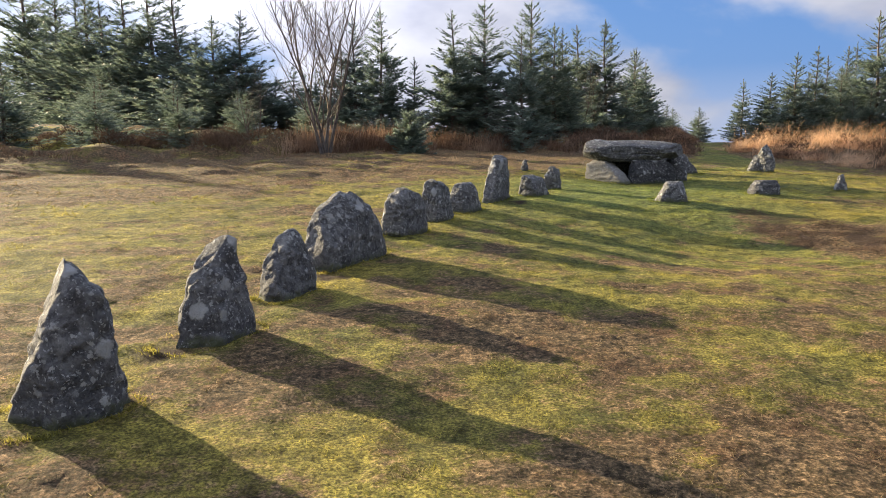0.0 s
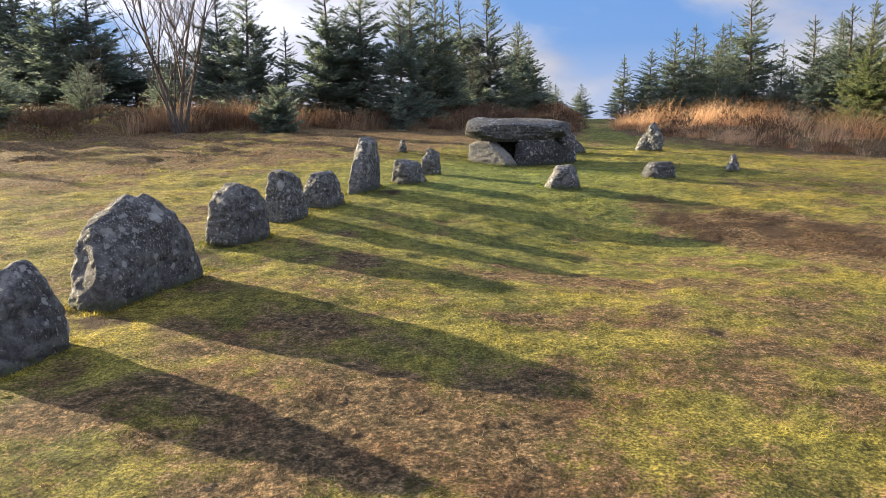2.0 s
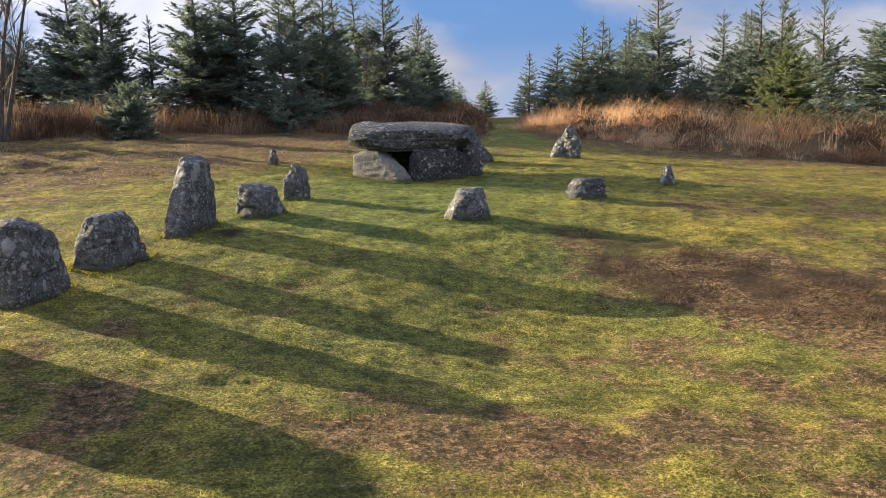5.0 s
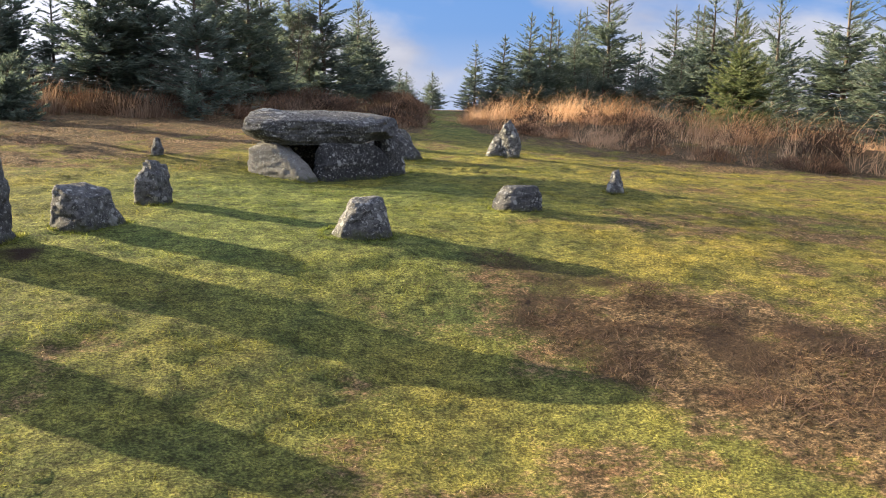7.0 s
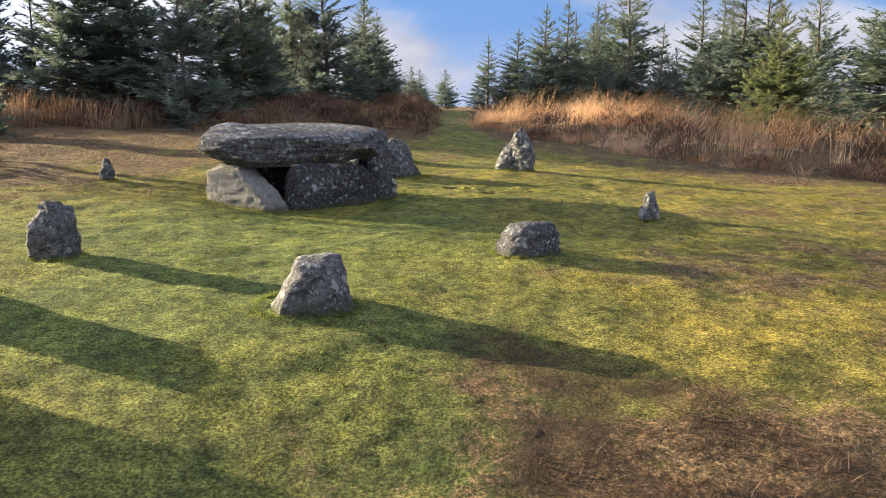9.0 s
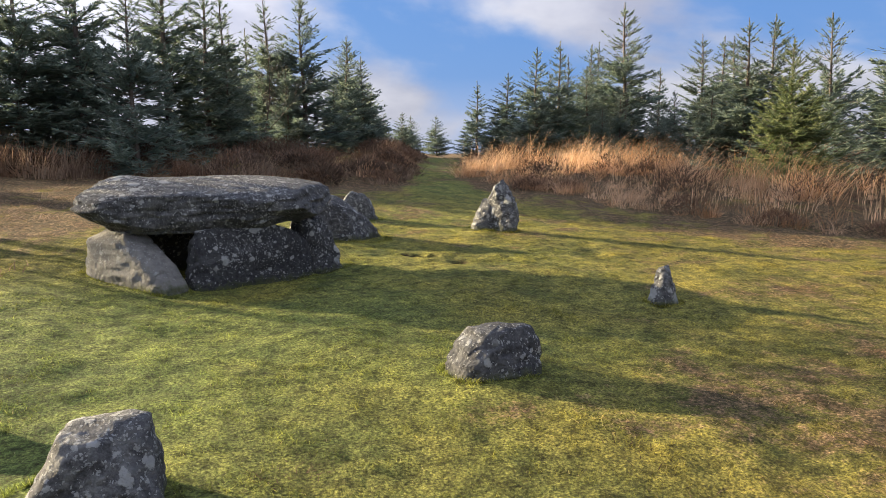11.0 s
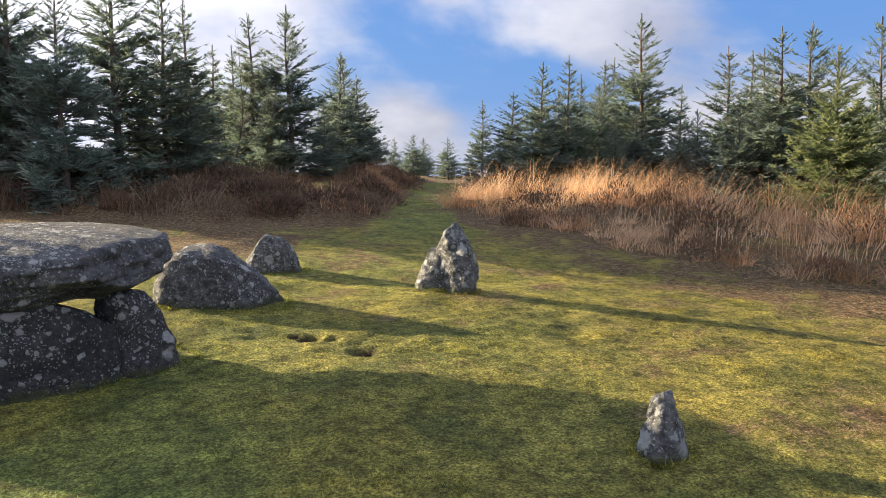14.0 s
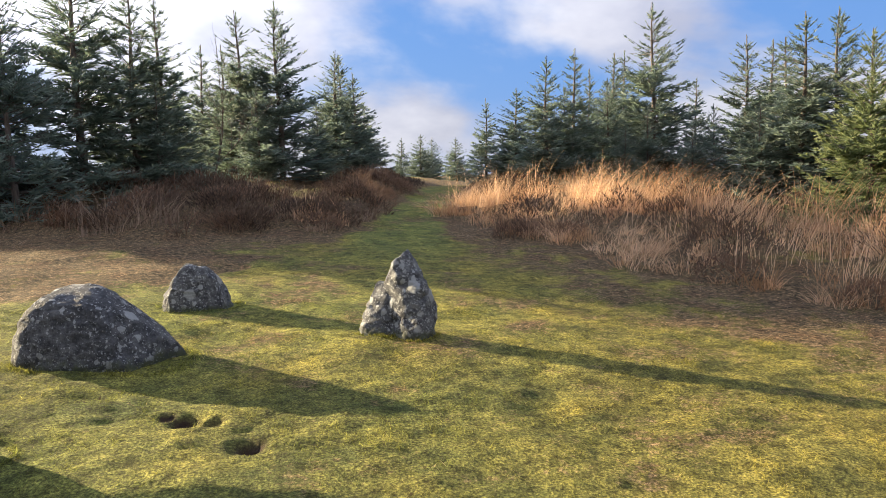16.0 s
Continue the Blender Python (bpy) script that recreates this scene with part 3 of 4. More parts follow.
stone("standing_stone", "small leaning grey stone with slanted top", (1.95, 13.54), (2.13, 13.82), 0.28, 0.49,
      (-0.50, -0.52, -0.52, -0.42, -0.08), (0.50, 0.50, 0.48, 0.46, 0.40), 10, square=4.5, cuts=6, flat_top=0.94)
stone("standing_stone", "little dark blunt stone on brown turf", (1.81, 17.86), (2.02, 17.86), 0.20, 0.33,
      (-0.50, -0.50, -0.46, -0.36, -0.12), (0.50, 0.50, 0.48, 0.42, 0.28), 11)
stone("standing_stone", "squat grey boulder with slanting side and flat top", (3.40, 12.04), (3.98, 11.98), 0.44, 0.325,
      (-0.50, -0.40, -0.28, -0.16, -0.08), (0.52, 0.50, 0.48, 0.45, 0.40), 12, cuts=6, flat_top=0.92, square=4.2, lichen=0.55)
stone("standing_stone", "low rounded grey boulder with furrowed top", (5.42, 12.98), (5.93, 13.08), 0.38, 0.265,
      (-0.48, -0.51, -0.48, -0.36, -0.18), (0.42, 0.50, 0.54, 0.53, 0.46), 13, square=4.5, rough=0.045, lichen=0.50, dark=0.45, cuts=2, flat_top=0.95)
stone("standing_stone", "small pointed grey stone in mossy turf", (7.69, 14.44), (7.97, 14.50), 0.24, 0.36,
      (-0.54, -0.50, -0.40, -0.22, -0.04), (0.56, 0.50, 0.34, 0.17, 0.06), 14, depth=(1, 0.92, 0.75, 0.5, 0.2), rough=0.015, lichen=0.65, cuts=8, flat_top=0.95)
stone("standing_stone", "upright jagged grey stone crusted with pale lichen", (7.72, 18.42), (8.07, 18.14), 0.34, 0.66,
      (-0.46, -0.50, -0.46, -0.28, -0.02), (0.48, 0.54, 0.54, 0.46, 0.22), 15, cuts=12, rough=0.018, lichen=0.75)
stone("standing_stone", "low lichened stone leaning on a taller one", (7.56, 18.56), (7.89, 18.31), 0.32, 0.42,
      (-0.50, -0.46, -0.36, -0.20, -0.02), (0.50, 0.50, 0.50, 0.46, 0.36), 16, cuts=16, rough=0.018, lichen=0.7)
stone("boulder", "broad leaning grey boulder with white lichen splashes", (5.14, 18.34), (6.24, 17.99), 0.66, 0.54,
      (-0.50, -0.50, -0.48, -0.41, -0.24), (0.52, 0.46, 0.34, 0.16, -0.04), 17, lichen=0.50, rough=0.012, cuts=4, square=3.6, dark=0.4, flat_top=0.93, depth=(1, 0.95, 0.85, 0.7, 0.45))
stone("standing_stone", "short wedge-topped grey standing stone on turf", (5.96, 19.74), (6.62, 19.74), 0.36, 0.47,
      (-0.50, -0.49, -0.46, -0.42, -0.04), (0.50, 0.44, 0.38, 0.34, 0.18), 18, square=4.0, rough=0.016, flat_top=0.95, lichen=0.6)
# the chamber: uprights, then the slab that lies on them
CH = "stone burial chamber"
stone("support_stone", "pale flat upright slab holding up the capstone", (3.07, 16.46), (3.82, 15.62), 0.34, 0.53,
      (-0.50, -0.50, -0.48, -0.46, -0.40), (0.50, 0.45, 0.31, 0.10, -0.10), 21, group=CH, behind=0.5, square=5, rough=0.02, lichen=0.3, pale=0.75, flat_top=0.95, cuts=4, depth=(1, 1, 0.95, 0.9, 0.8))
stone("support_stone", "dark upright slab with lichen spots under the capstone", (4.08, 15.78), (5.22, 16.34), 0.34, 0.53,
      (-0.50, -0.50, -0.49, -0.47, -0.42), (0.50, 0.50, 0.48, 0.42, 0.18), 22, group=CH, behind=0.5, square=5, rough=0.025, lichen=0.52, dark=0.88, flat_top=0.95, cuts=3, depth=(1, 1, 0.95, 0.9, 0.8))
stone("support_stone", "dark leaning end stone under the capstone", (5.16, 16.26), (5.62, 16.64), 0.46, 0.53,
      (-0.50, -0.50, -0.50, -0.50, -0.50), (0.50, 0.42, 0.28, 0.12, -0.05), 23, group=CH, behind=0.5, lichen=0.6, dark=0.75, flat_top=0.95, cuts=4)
# rear and inner stone: dark tone paints the chamber's shade; inner one is added
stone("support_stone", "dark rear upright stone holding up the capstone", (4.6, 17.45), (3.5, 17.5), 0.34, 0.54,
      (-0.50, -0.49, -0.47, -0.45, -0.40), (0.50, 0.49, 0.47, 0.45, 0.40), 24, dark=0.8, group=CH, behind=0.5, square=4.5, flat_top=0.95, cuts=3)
stone("support_stone", "added inner upright stone with the chamber's shade in its colour", (3.55, 16.60), (4.5, 16.76), 0.30, 0.50,
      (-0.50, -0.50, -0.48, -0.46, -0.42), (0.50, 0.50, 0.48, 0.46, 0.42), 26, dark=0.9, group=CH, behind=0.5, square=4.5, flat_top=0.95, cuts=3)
stone("capstone", "huge flat grey capstone with weathered layered edge", (3.24, 15.74), (5.56, 16.22), 1.70, 0.40,
      (-0.40, -0.48, -0.52, -0.50, -0.42), (0.36, 0.45, 0.50, 0.50, 0.42), 25, group=CH, behind=0.5, bury=0.0, base=land(4.2, 16.5) + 0.49, square=3.0, rough=0.045, flat_top=0.7, layers=0.017, tilt=4.5, dark=0.4,
      lichen=0.56, depth=(0.86, 0.96, 1.02, 0.98, 0.82), moss=0.1, cuts=5)


# ---- trees ----
def tube(points, radii, sides=6):
    """Vertices and triangles of a tapered tube along points."""
    pts = np.asarray(points, float)
    d = np.gradient(pts, axis=0)
    d /= np.linalg.norm(d, axis=1)[:, None] + 1e-9
    ref = np.where(np.abs(d[:, 2:3]) > 0.9, [[1.0, 0, 0]], [[0, 0, 1.0]])
    s = np.cross(d, ref)
    s /= np.linalg.norm(s, axis=1)[:, None] + 1e-9
    t = np.cross(d, s)
    ang = np.linspace(0, 2 * math.pi, sides, endpoint=False)
    ring = np.cos(ang)[None, :, None] * s[:, None] + np.sin(ang)[None, :, None] * t[:, None]
    v = (pts[:, None] + np.asarray(radii)[:, None, None] * ring).reshape(-1, 3)
    i = np.arange(len(pts) - 1)[:, None] * sides + np.arange(sides)[None]
    j = np.arange(len(pts) - 1)[:, None] * sides + (np.arange(sides)[None] + 1) % sides
    q = np.stack([i, j, j + sides, i + sides], -1).reshape(-1, 4)
    return v, np.concatenate([q[:, :3], q[:, [0, 2, 3]]])


class Heap:
    """Gathers vertices, triangles and a tone."""
    def __init__(self):
        self.v, self.f, self.t, self.n = [], [], [], 0

    def add(self, v, f, tone=0.5):
        self.v.append(v), self.f.append(np.asarray(f) + self.n), self.t.append(np.broadcast_to(tone, len(v)))
        self.n += len(v)

    def mesh(self, name, mat, smooth=False):
        return mesh_of(name, np.concatenate(self.v), np.concatenate(self.f), mat, smooth, tone=np.concatenate(self.t))


def sprays(base, way, length, width, rng, tone):
    """Thin pointed sprays of needles: one for each row of base and way."""
    side = np.cross(way, rng.normal(size=way.shape))
    side *= (width / (np.linalg.norm(side, axis=1) + 1e-9))[:, None]
    m = base + way * (length * 0.12)[:, None]
    v = np.stack([m - side, m + side, base + way * length[:, None]], 1).reshape(-1, 3)
    return v, np.arange(len(base) * 3).reshape(-1, 3), np.repeat(tone, 3)


def spruce_parts(seed, h, r, gap=0.24, low=0.03, detail=1.0, power=0.92, sparse=0.0, fat=0.0145):
    """Meshes of a young spruce: trunk, boughs, needle sprays."""
    rng = np.random.RandomState(seed)
    wood, crown = Heap(), Heap()
    boughs = wood
    zs = np.linspace(0, h, 9)
    wav = np.stack([0.03 * np.sin(zs * 1.3 + seed), 0.03 * np.cos(zs * 1.1 + seed), zs], 1)
    wood.add(*tube(wav, np.interp(zs, [0, h], [0.010 * h + 0.02, 0.008]), 7))
    z, ring = low * h + 0.08, 0
    while z < h * 0.94:
        frac = z / h
        full = r * (1 - frac) ** power + 0.06
        top = frac > 0.60
        ring += 1
        whorl = ring % 2 == 0 if top else rng.rand() < 0.4
        count = (rng.randint(6, 9) + (2 if frac < 0.5 else 0)) if whorl else rng.randint(4, 7)
        if top:
            count = rng.randint(6, 9) if whorl else rng.randint(2, 5)
        for k in range(count):
            if rng.rand() < sparse + (0.10 if top else 0.0):
                continue
            az = rng.uniform(0, 2 * math.pi)
            ln = full * (1.22 if top else 1.0) * (rng.uniform(0.72, 1.15) if whorl else rng.uniform(0.35, 0.75) if top else rng.uniform(0.45, 0.95))
            up = np.interp(frac, [0, 0.3, 0.7, 1], [0.02, 0.26, 0.50, 0.92]) + rng.normal() * 0.14
            s = np.linspace(0, 1, 6)
            rad = ln * s * math.cos(up)
            zz = z + rng.uniform(-0.07, 0.07) * (0.5 if top else 1.0) + ln * (math.sin(up) * s - 0.14 * s * (1 - s) * (1 - frac) + 0.10 * s**3)
            pts = np.stack([rad * math.cos(az), rad * math.sin(az), zz], 1)
            boughs.add(*tube(pts[[0, 5]], np.array([0.004 + 0.008 * ln, 0.003]), 3))
            m = max(4, int(ln / 0.080 * detail))
            q = np.sort(rng.uniform(0.10, 1.0, m))
            at = np.stack([np.interp(q, s, pts[:, c]) for c in range(3)], 1)
            d = np.stack([np.interp(q, s, np.gradient(pts[:, c])) for c in range(3)], 1)
            d /= np.linalg.norm(d, axis=1)[:, None]
            flatside = np.cross(d, [0, 0, 1.0])
            for sign in (-1, 1):
                w = d * rng.uniform(0.55, 1.0, (m, 1)) + sign * flatside * rng.uniform(0.4, 0.85, (m, 1)) + np.stack([0 * q, 0 * q, rng.uniform(-0.4, 0.6, m)], 1)
                w /= np.linalg.norm(w, axis=1)[:, None]
                tl = ((0.26 if top else 0.30) * ln * (1 - q) + (0.05 if top else 0.09)) * rng.uniform(0.7, 1.3, m)
                tone = np.clip(rng.uniform(0.12, 0.75, m) + 0.3 * q, 0, 1)
                crown.add(*sprays(at, w, tl, (0.008 if top else 0.011) + (0.024 if top else 0.030) * tl, rng, tone))
                for part_at in ((0.5,) if top else (0.25, 0.6)):
                    for turn in (-1, 1):
                        w2 = w * 0.8 + turn * np.cross(w, [0, 0, 1.0]) * 0.6 + rng.normal(size=w.shape) * 0.2
                        w2 /= np.linalg.norm(w2, axis=1)[:, None]
                        crown.add(*sprays(at + w * (tl * part_at)[:, None], w2, tl * (0.62 - 0.42 * part_at) + (0.025 if top else 0.045), np.full(m, fat * (0.62 if top else 1.0)), rng, np.clip(tone + 0.12, 0, 1)))
            crown.add(*sprays(at, d, np.full(m, 0.13 if top else 0.16), np.full(m, 0.011 if top else 0.020), rng, np.clip(rng.uniform(0.3, 1, m), 0, 1)))
        z += rng.uniform(0.024, 0.034) * h if top else gap * rng.uniform(0.7, 1.3) * (0.75 + 0.5 * (1 - abs(frac - 0.5)))
    # the leader
    m = 14
    at = np.stack([np.zeros(m), np.zeros(m), np.linspace(h * 0.92, h * 0.985, m)], 1)
    w = np.stack([rng.normal(size=m) * 0.22, rng.normal(size=m) * 0.22, np.ones(m)], 1)
    w /= np.linalg.norm(w, axis=1)[:, None]
    crown.add(*sprays(at, w, np.full(m, 0.10), np.full(m, 0.011), rng, np.full(m, 0.6)))
    return wood, crown


def spruce(name, label, seed, h, r, needle, **more):
    root = new(name)
    wood, crown = spruce_parts(seed, h, r, **more)
    part("trunk", wood.mesh("trunk", BARK, True), root, "brown scaly trunk")
    part("crown", crown.mesh("crown", needle), root)
    tagged(root, label, "tree", "spruce plantation")
    root["tall"] = h
    return root


KINDS = [
    spruce("spruce_tree", "young green spruce tree with pointed leader shoot", 101, 5.0, 1.45, NEEDLE, gap=0.11, detail=0.9),
    spruce("spruce_tree", "slim young spruce tree with upswept open branches", 102, 5.0, 1.15, NEEDLE, gap=0.11, sparse=0.05),
    spruce("spruce_tree", "dark open spruce tree with bare upper whorls", 103, 5.0, 1.5, NEEDLE, gap=0.12, sparse=0.1, power=0.95),
    spruce("spruce_tree", "broad bushy green spruce tree reaching the ground", 104, 4.4, 1.75, NEEDLE, gap=0.112, low=0.0, detail=0.68),
    spruce("spruce_tree", "broad yellow-green spruce tree behind dry grass", 105, 4.2, 1.7, OLIVE, gap=0.085, low=0.0, detail=1.1),
]
used = [False] * len(KINDS)
tree_rng = random.Random(5)


def plant(kind, u, v, h, wide=1.0):
    """Stands a tree of that kind on the ground at (u, v), its tip h above the lawn's plane."""
    base = raised(u, v, 0)
    z = land(base.x, base.y) - 0.05
    tall = (raised(u, v, h).z - z) * 1.02
    k = tall / KINDS[kind]["tall"]
    wide = wide * (1.36 if kind < 3 else 1.05)
    m = Matrix.Translation((base.x, base.y, z)) @ Matrix.Rotation(tree_rng.uniform(0, 6.28), 4, "Z") @ Matrix.Diagonal((k * wide, k * wide, k, 1))
    if used[kind]:
        own = KINDS[kind].scale
        return copy_thing(KINDS[kind], m @ Matrix.Diagonal((1 / own[0], 1 / own[1], 1 / own[2], 1)))
    used[kind] = True
    KINDS[kind].matrix_world = m
    return KINDS[kind]


def plant_right():
    for kind, u, v, h, wide in ((1, 16.0, 40.4, 3.3, 1.1), (0, 15.6, 36.0, 3.4, 1.2), (0, 15.4, 33.0, 4.1, 1.0), (1, 16.4, 33.2, 4.4, 1.0), (1, 19.5, 38.5, 4.4, 1.0),
                                (0, 18.8, 35.2, 4.6, 1.1), (1, 20.4, 37.4, 5.0, 1.0), (2, 19.4, 33.8, 6.0, 1.0), (1, 21.8, 35.0, 3.9, 1.0), (2, 19.8, 29.8, 4.5, 1.0),
                                (1, 23.7, 33.6, 5.1, 1.0), (0, 21.4, 30.2, 4.6, 1.1), (0, 20.0, 27.9, 4.8, 1.1), (2, 21.0, 27.9, 5.0, 1.0), (4, 17.0, 22.9, 3.55, 1.0),
                                (3, 19.6, 24.4, 4.5, 1.0), (0, 22.6, 24.6, 5.2, 1.1), (3, 20.6, 21.2, 4.6, 1.0), (4, 23.0, 20.6, 4.6, 1.1), (0, 25.0, 22.6, 5.6, 1.1), (3, 24.0, 17.6, 4.8, 1.0)):
        plant(kind, u, v, h, wide)
    for u, v, h in ((17.4, 37.0, 2.6), (17.4, 34.6, 2.6), (18.4, 32.4, 2.7), (20.8, 32.6, 2.9), (19.0, 28.2, 2.7), (22.8, 30.6, 3.4), (21.6, 26.0, 3.0), (24.5, 27.0, 4.0), (18.6, 30.4, 2.3), (17.2, 31.6, 2.2), (16.2, 38.0, 2.4), (17.0, 36.0, 3.0), (16.6, 34.4, 3.4), (17.6, 33.4, 3.6), (19.4, 36.4, 4.0), (20.6, 35.4, 3.6)):
        plant(3, u, v, h)
    for kind, u, v, h in ((1, 18.6, 69.0, 1.9), (0, 19.6, 66.7, 2.2), (0, 22.4, 74.2, 2.0), (0, 21.3, 63.1, 2.0)):
        plant(kind, u, v, h, 1.25)


def plant_left():
    for kind, u, v, h, wide in ((3, 2.75, 27.3, 4.3, 1.0), (0, 0.25, 28.5, 5.1, 1.0), (2, 1.5, 29.0, 5.6, 1.0), (2, 3.4, 29.9, 5.8, 1.0), (2, 4.4, 30.6, 4.9, 1.1), (1, 4.9, 31.5, 4.8, 1.0),
                                (0, 1.0, 31.0, 4.4, 1.0), (1, 5.4, 40.6, 4.8, 1.0), (1, 6.1, 41.2, 4.9, 1.0), (0, 6.7, 38.5, 5.7, 1.0), (2, 7.9, 37.4, 5.9, 1.0), (0, 10.1, 40.1, 4.8, 1.0), (1, 10.9, 41.0, 4.1, 1.1),
                                (0, 10.5, 42.0, 4.9, 1.0), (3, 7.2, 36.6, 3.2, 1.0), (3, 9.2, 38.4, 3.0, 1.0), (0, 11.6, 43.0, 3.1, 1.1), (3, 5.0, 33.5, 3.2, 0.9),
                                (3, 4.9, 30.2, 2.8, 1.0), (3, -2.4, 31.6, 3.0, 1.0), (3, -4.6, 35.0, 3.0, 1.0), (3, -7.6, 39.6, 3.2, 1.1), (3, -10.2, 40.2, 3.6, 1.1),
                                (3, -13.0, 41.6, 4.0, 1.1), (3, -16.0, 44.0, 4.6, 1.1), (3, -19.6, 45.6, 5.0, 1.1), (3, -26.0, 53.0, 6.0, 1.0), (3, -31.0, 58.0, 7.0, 1.0),
                                (2, -2.7, 30.9, 5.5, 0.9), (0, -4.2, 33.8, 5.4, 1.0), (1, -1.4, 32.0, 3.6, 1.0),
                                (1, -8.5, 41.2, 3.8, 1.3), (0, -10.6, 38.6, 6.2, 1.3), (2, -11.9, 38.2, 5.9, 1.1), (1, -15.3, 42.4, 7.8, 1.35), (2, -17.6, 44.6, 8.9, 1.15), (2, -20.2, 46.9, 8.7, 1.2),
                                (2, -29.6, 56.8, 11.0, 0.95), (2, -35.4, 62.8, 13.6, 1.0), (2, -22.6, 49.0, 8.0, 1.2), (0, -13.4, 40.0, 5.2, 1.3), (0, -6.6, 37.6, 3.4, 1.4), (0, -9.2, 40.0, 3.0, 1.5), (0, -26.6, 54.0, 9.0, 1.2), (2, -24.4, 51.0, 9.4, 1.1), (0, -5.6, 38.5, 3.0, 1.5)):
        plant(kind, u, v, h, wide)


plant_right()
plant_left()
for bush_u, bush_v, bush_h in ((-9.8, 20.6, 1.9), (-8.2, 22.6, 1.8), (-11.8, 19.6, 2.2), (-6.8, 25.2, 1.9), (-5.0, 27.0, 2.0), (-13.5, 21.0, 2.5), (-9.4, 25.5, 2.3), (-7.8, 27.6, 2.0), (-11.4, 24.0, 2.3), (-12.6, 27.0, 2.8), (-15.6, 26.0, 3.0)):
    tagged(plant(3, bush_u, bush_v, bush_h, 1.6), "low dark bushy spruce at the edge of rough grass")


def small_spruce():
    ob = spruce("young_spruce_bush", "small bushy young spruce among dry grass", 121, 1.3, 0.80, NEEDLE, gap=0.07, low=0.0, detail=1.5, power=0.6)
    p = raised(-1.2, 24.2, 0)
    ob.matrix_world = Matrix.Translation((p.x, p.y, land(p.x, p.y) - 0.03))
    tagged(ob, "", "bush")


small_spruce()


def bare_tree(u, v, tall, stems, seed, label):
    rng = random.Random(seed)
    wood, twigs = Heap(), Heap()

    def grow(p, d, ln, rad, level):
        pts = [p]
        bend = Vector((rng.uniform(-0.12, 0.12), rng.uniform(-0.12, 0.12), 0.06))
        for _ in range(4):
            d = (d + bend * 0.5 + Vector((rng.gauss(0, 0.05), rng.gauss(0, 0.05), 0.03))).normalized()
            pts.append(pts[-1] + d * ln / 4)
        (wood if level == 0 else twigs).add(*tube([tuple(q) for q in pts], np.linspace(rad, rad * 0.55, 5), 6 if level == 0 else 3))
        if level >= 4 or rad < 0.0035:
            return
        for k in range(3 if level < 2 else rng.randint(2, 4)):
            s = rng.uniform(0.35, 1.0)
            at = pts[min(4, int(s * 4) + (1 if s > 0.95 else 0))]
            side = Vector((rng.gauss(0, 1), rng.gauss(0, 1), rng.uniform(0.1, 0.7))).normalized()
            grow(at, (d * 0.65 + side * 0.75).normalized(), ln * rng.uniform(0.5, 0.75), rad * 0.5, level + 1)
        grow(pts[-1], d, ln * 0.7, rad * 0.55, level + 1)

    for k in range(stems):
        a = 6.283 * k / stems + rng.uniform(-0.4, 0.4)
        grow(Vector((0.12 * math.cos(a), 0.12 * math.sin(a), -0.05)), Vector((0.24 * math.cos(a), 0.24 * math.sin(a), 1)).normalized(), tall * rng.uniform(0.34, 0.46), 0.045 * tall / 5, 0)
    root = new("bare_tree")
    part("trunk", wood.mesh("trunk", TWIG, True), root)
    part("crown", twigs.mesh("crown", TWIG, True), root)
    p = raised(u, v, 0)
    root.matrix_world = Matrix.Translation((p.x, p.y, land(p.x, p.y)))
    tagged(root, label, "tree")


bare_tree(-3.75, 22.7, 6.6, 4, 3, "leafless many-stemmed tree with thin twigs")
bare_tree(5.7, 33.0, 3.8, 1, 12, "slender leafless sapling beside dark spruces")
bare_tree(-6.2, 23.6, 2.6, 2, 8, "small leafless birch-like tree with pale bark")


# ---- grass and heath ----
def stalks(base, tall, lean, width, rng, segs=3):
    """Curved ribbon blades. base (n, 3); tall (n); lean (n, 2): how far the tip goes sideways."""
    n = len(base)
    ang = rng.uniform(0, math.pi, n)
    side = np.stack([np.cos(ang), np.sin(ang), 0 * ang], 1) * width[:, None]
    rows = []
    for k in range(segs):
        s = k / segs
        c = base + np.stack([lean[:, 0] * s**1.8, lean[:, 1] * s**1.8, tall * s], 1)
        rows += [c - side * (1 - 0.6 * s), c + side * (1 - 0.6 * s)]
    rows.append(base + np.stack([lean[:, 0], lean[:, 1], tall * 0.96], 1))
    per = 2 * segs + 1
    v = np.stack(rows, 1).reshape(-1, 3)
    o = (np.arange(n) * per)[:, None]
    tri = []
    for k in range(segs - 1):
        a = 2 * k
        tri += [[a, a + 1, a + 3], [a, a + 3, a + 2]]
    tri.append([per - 3, per - 2, per - 1])
    return v, (o[:, :, None] + np.array(tri)[None]).reshape(-1, 3), per


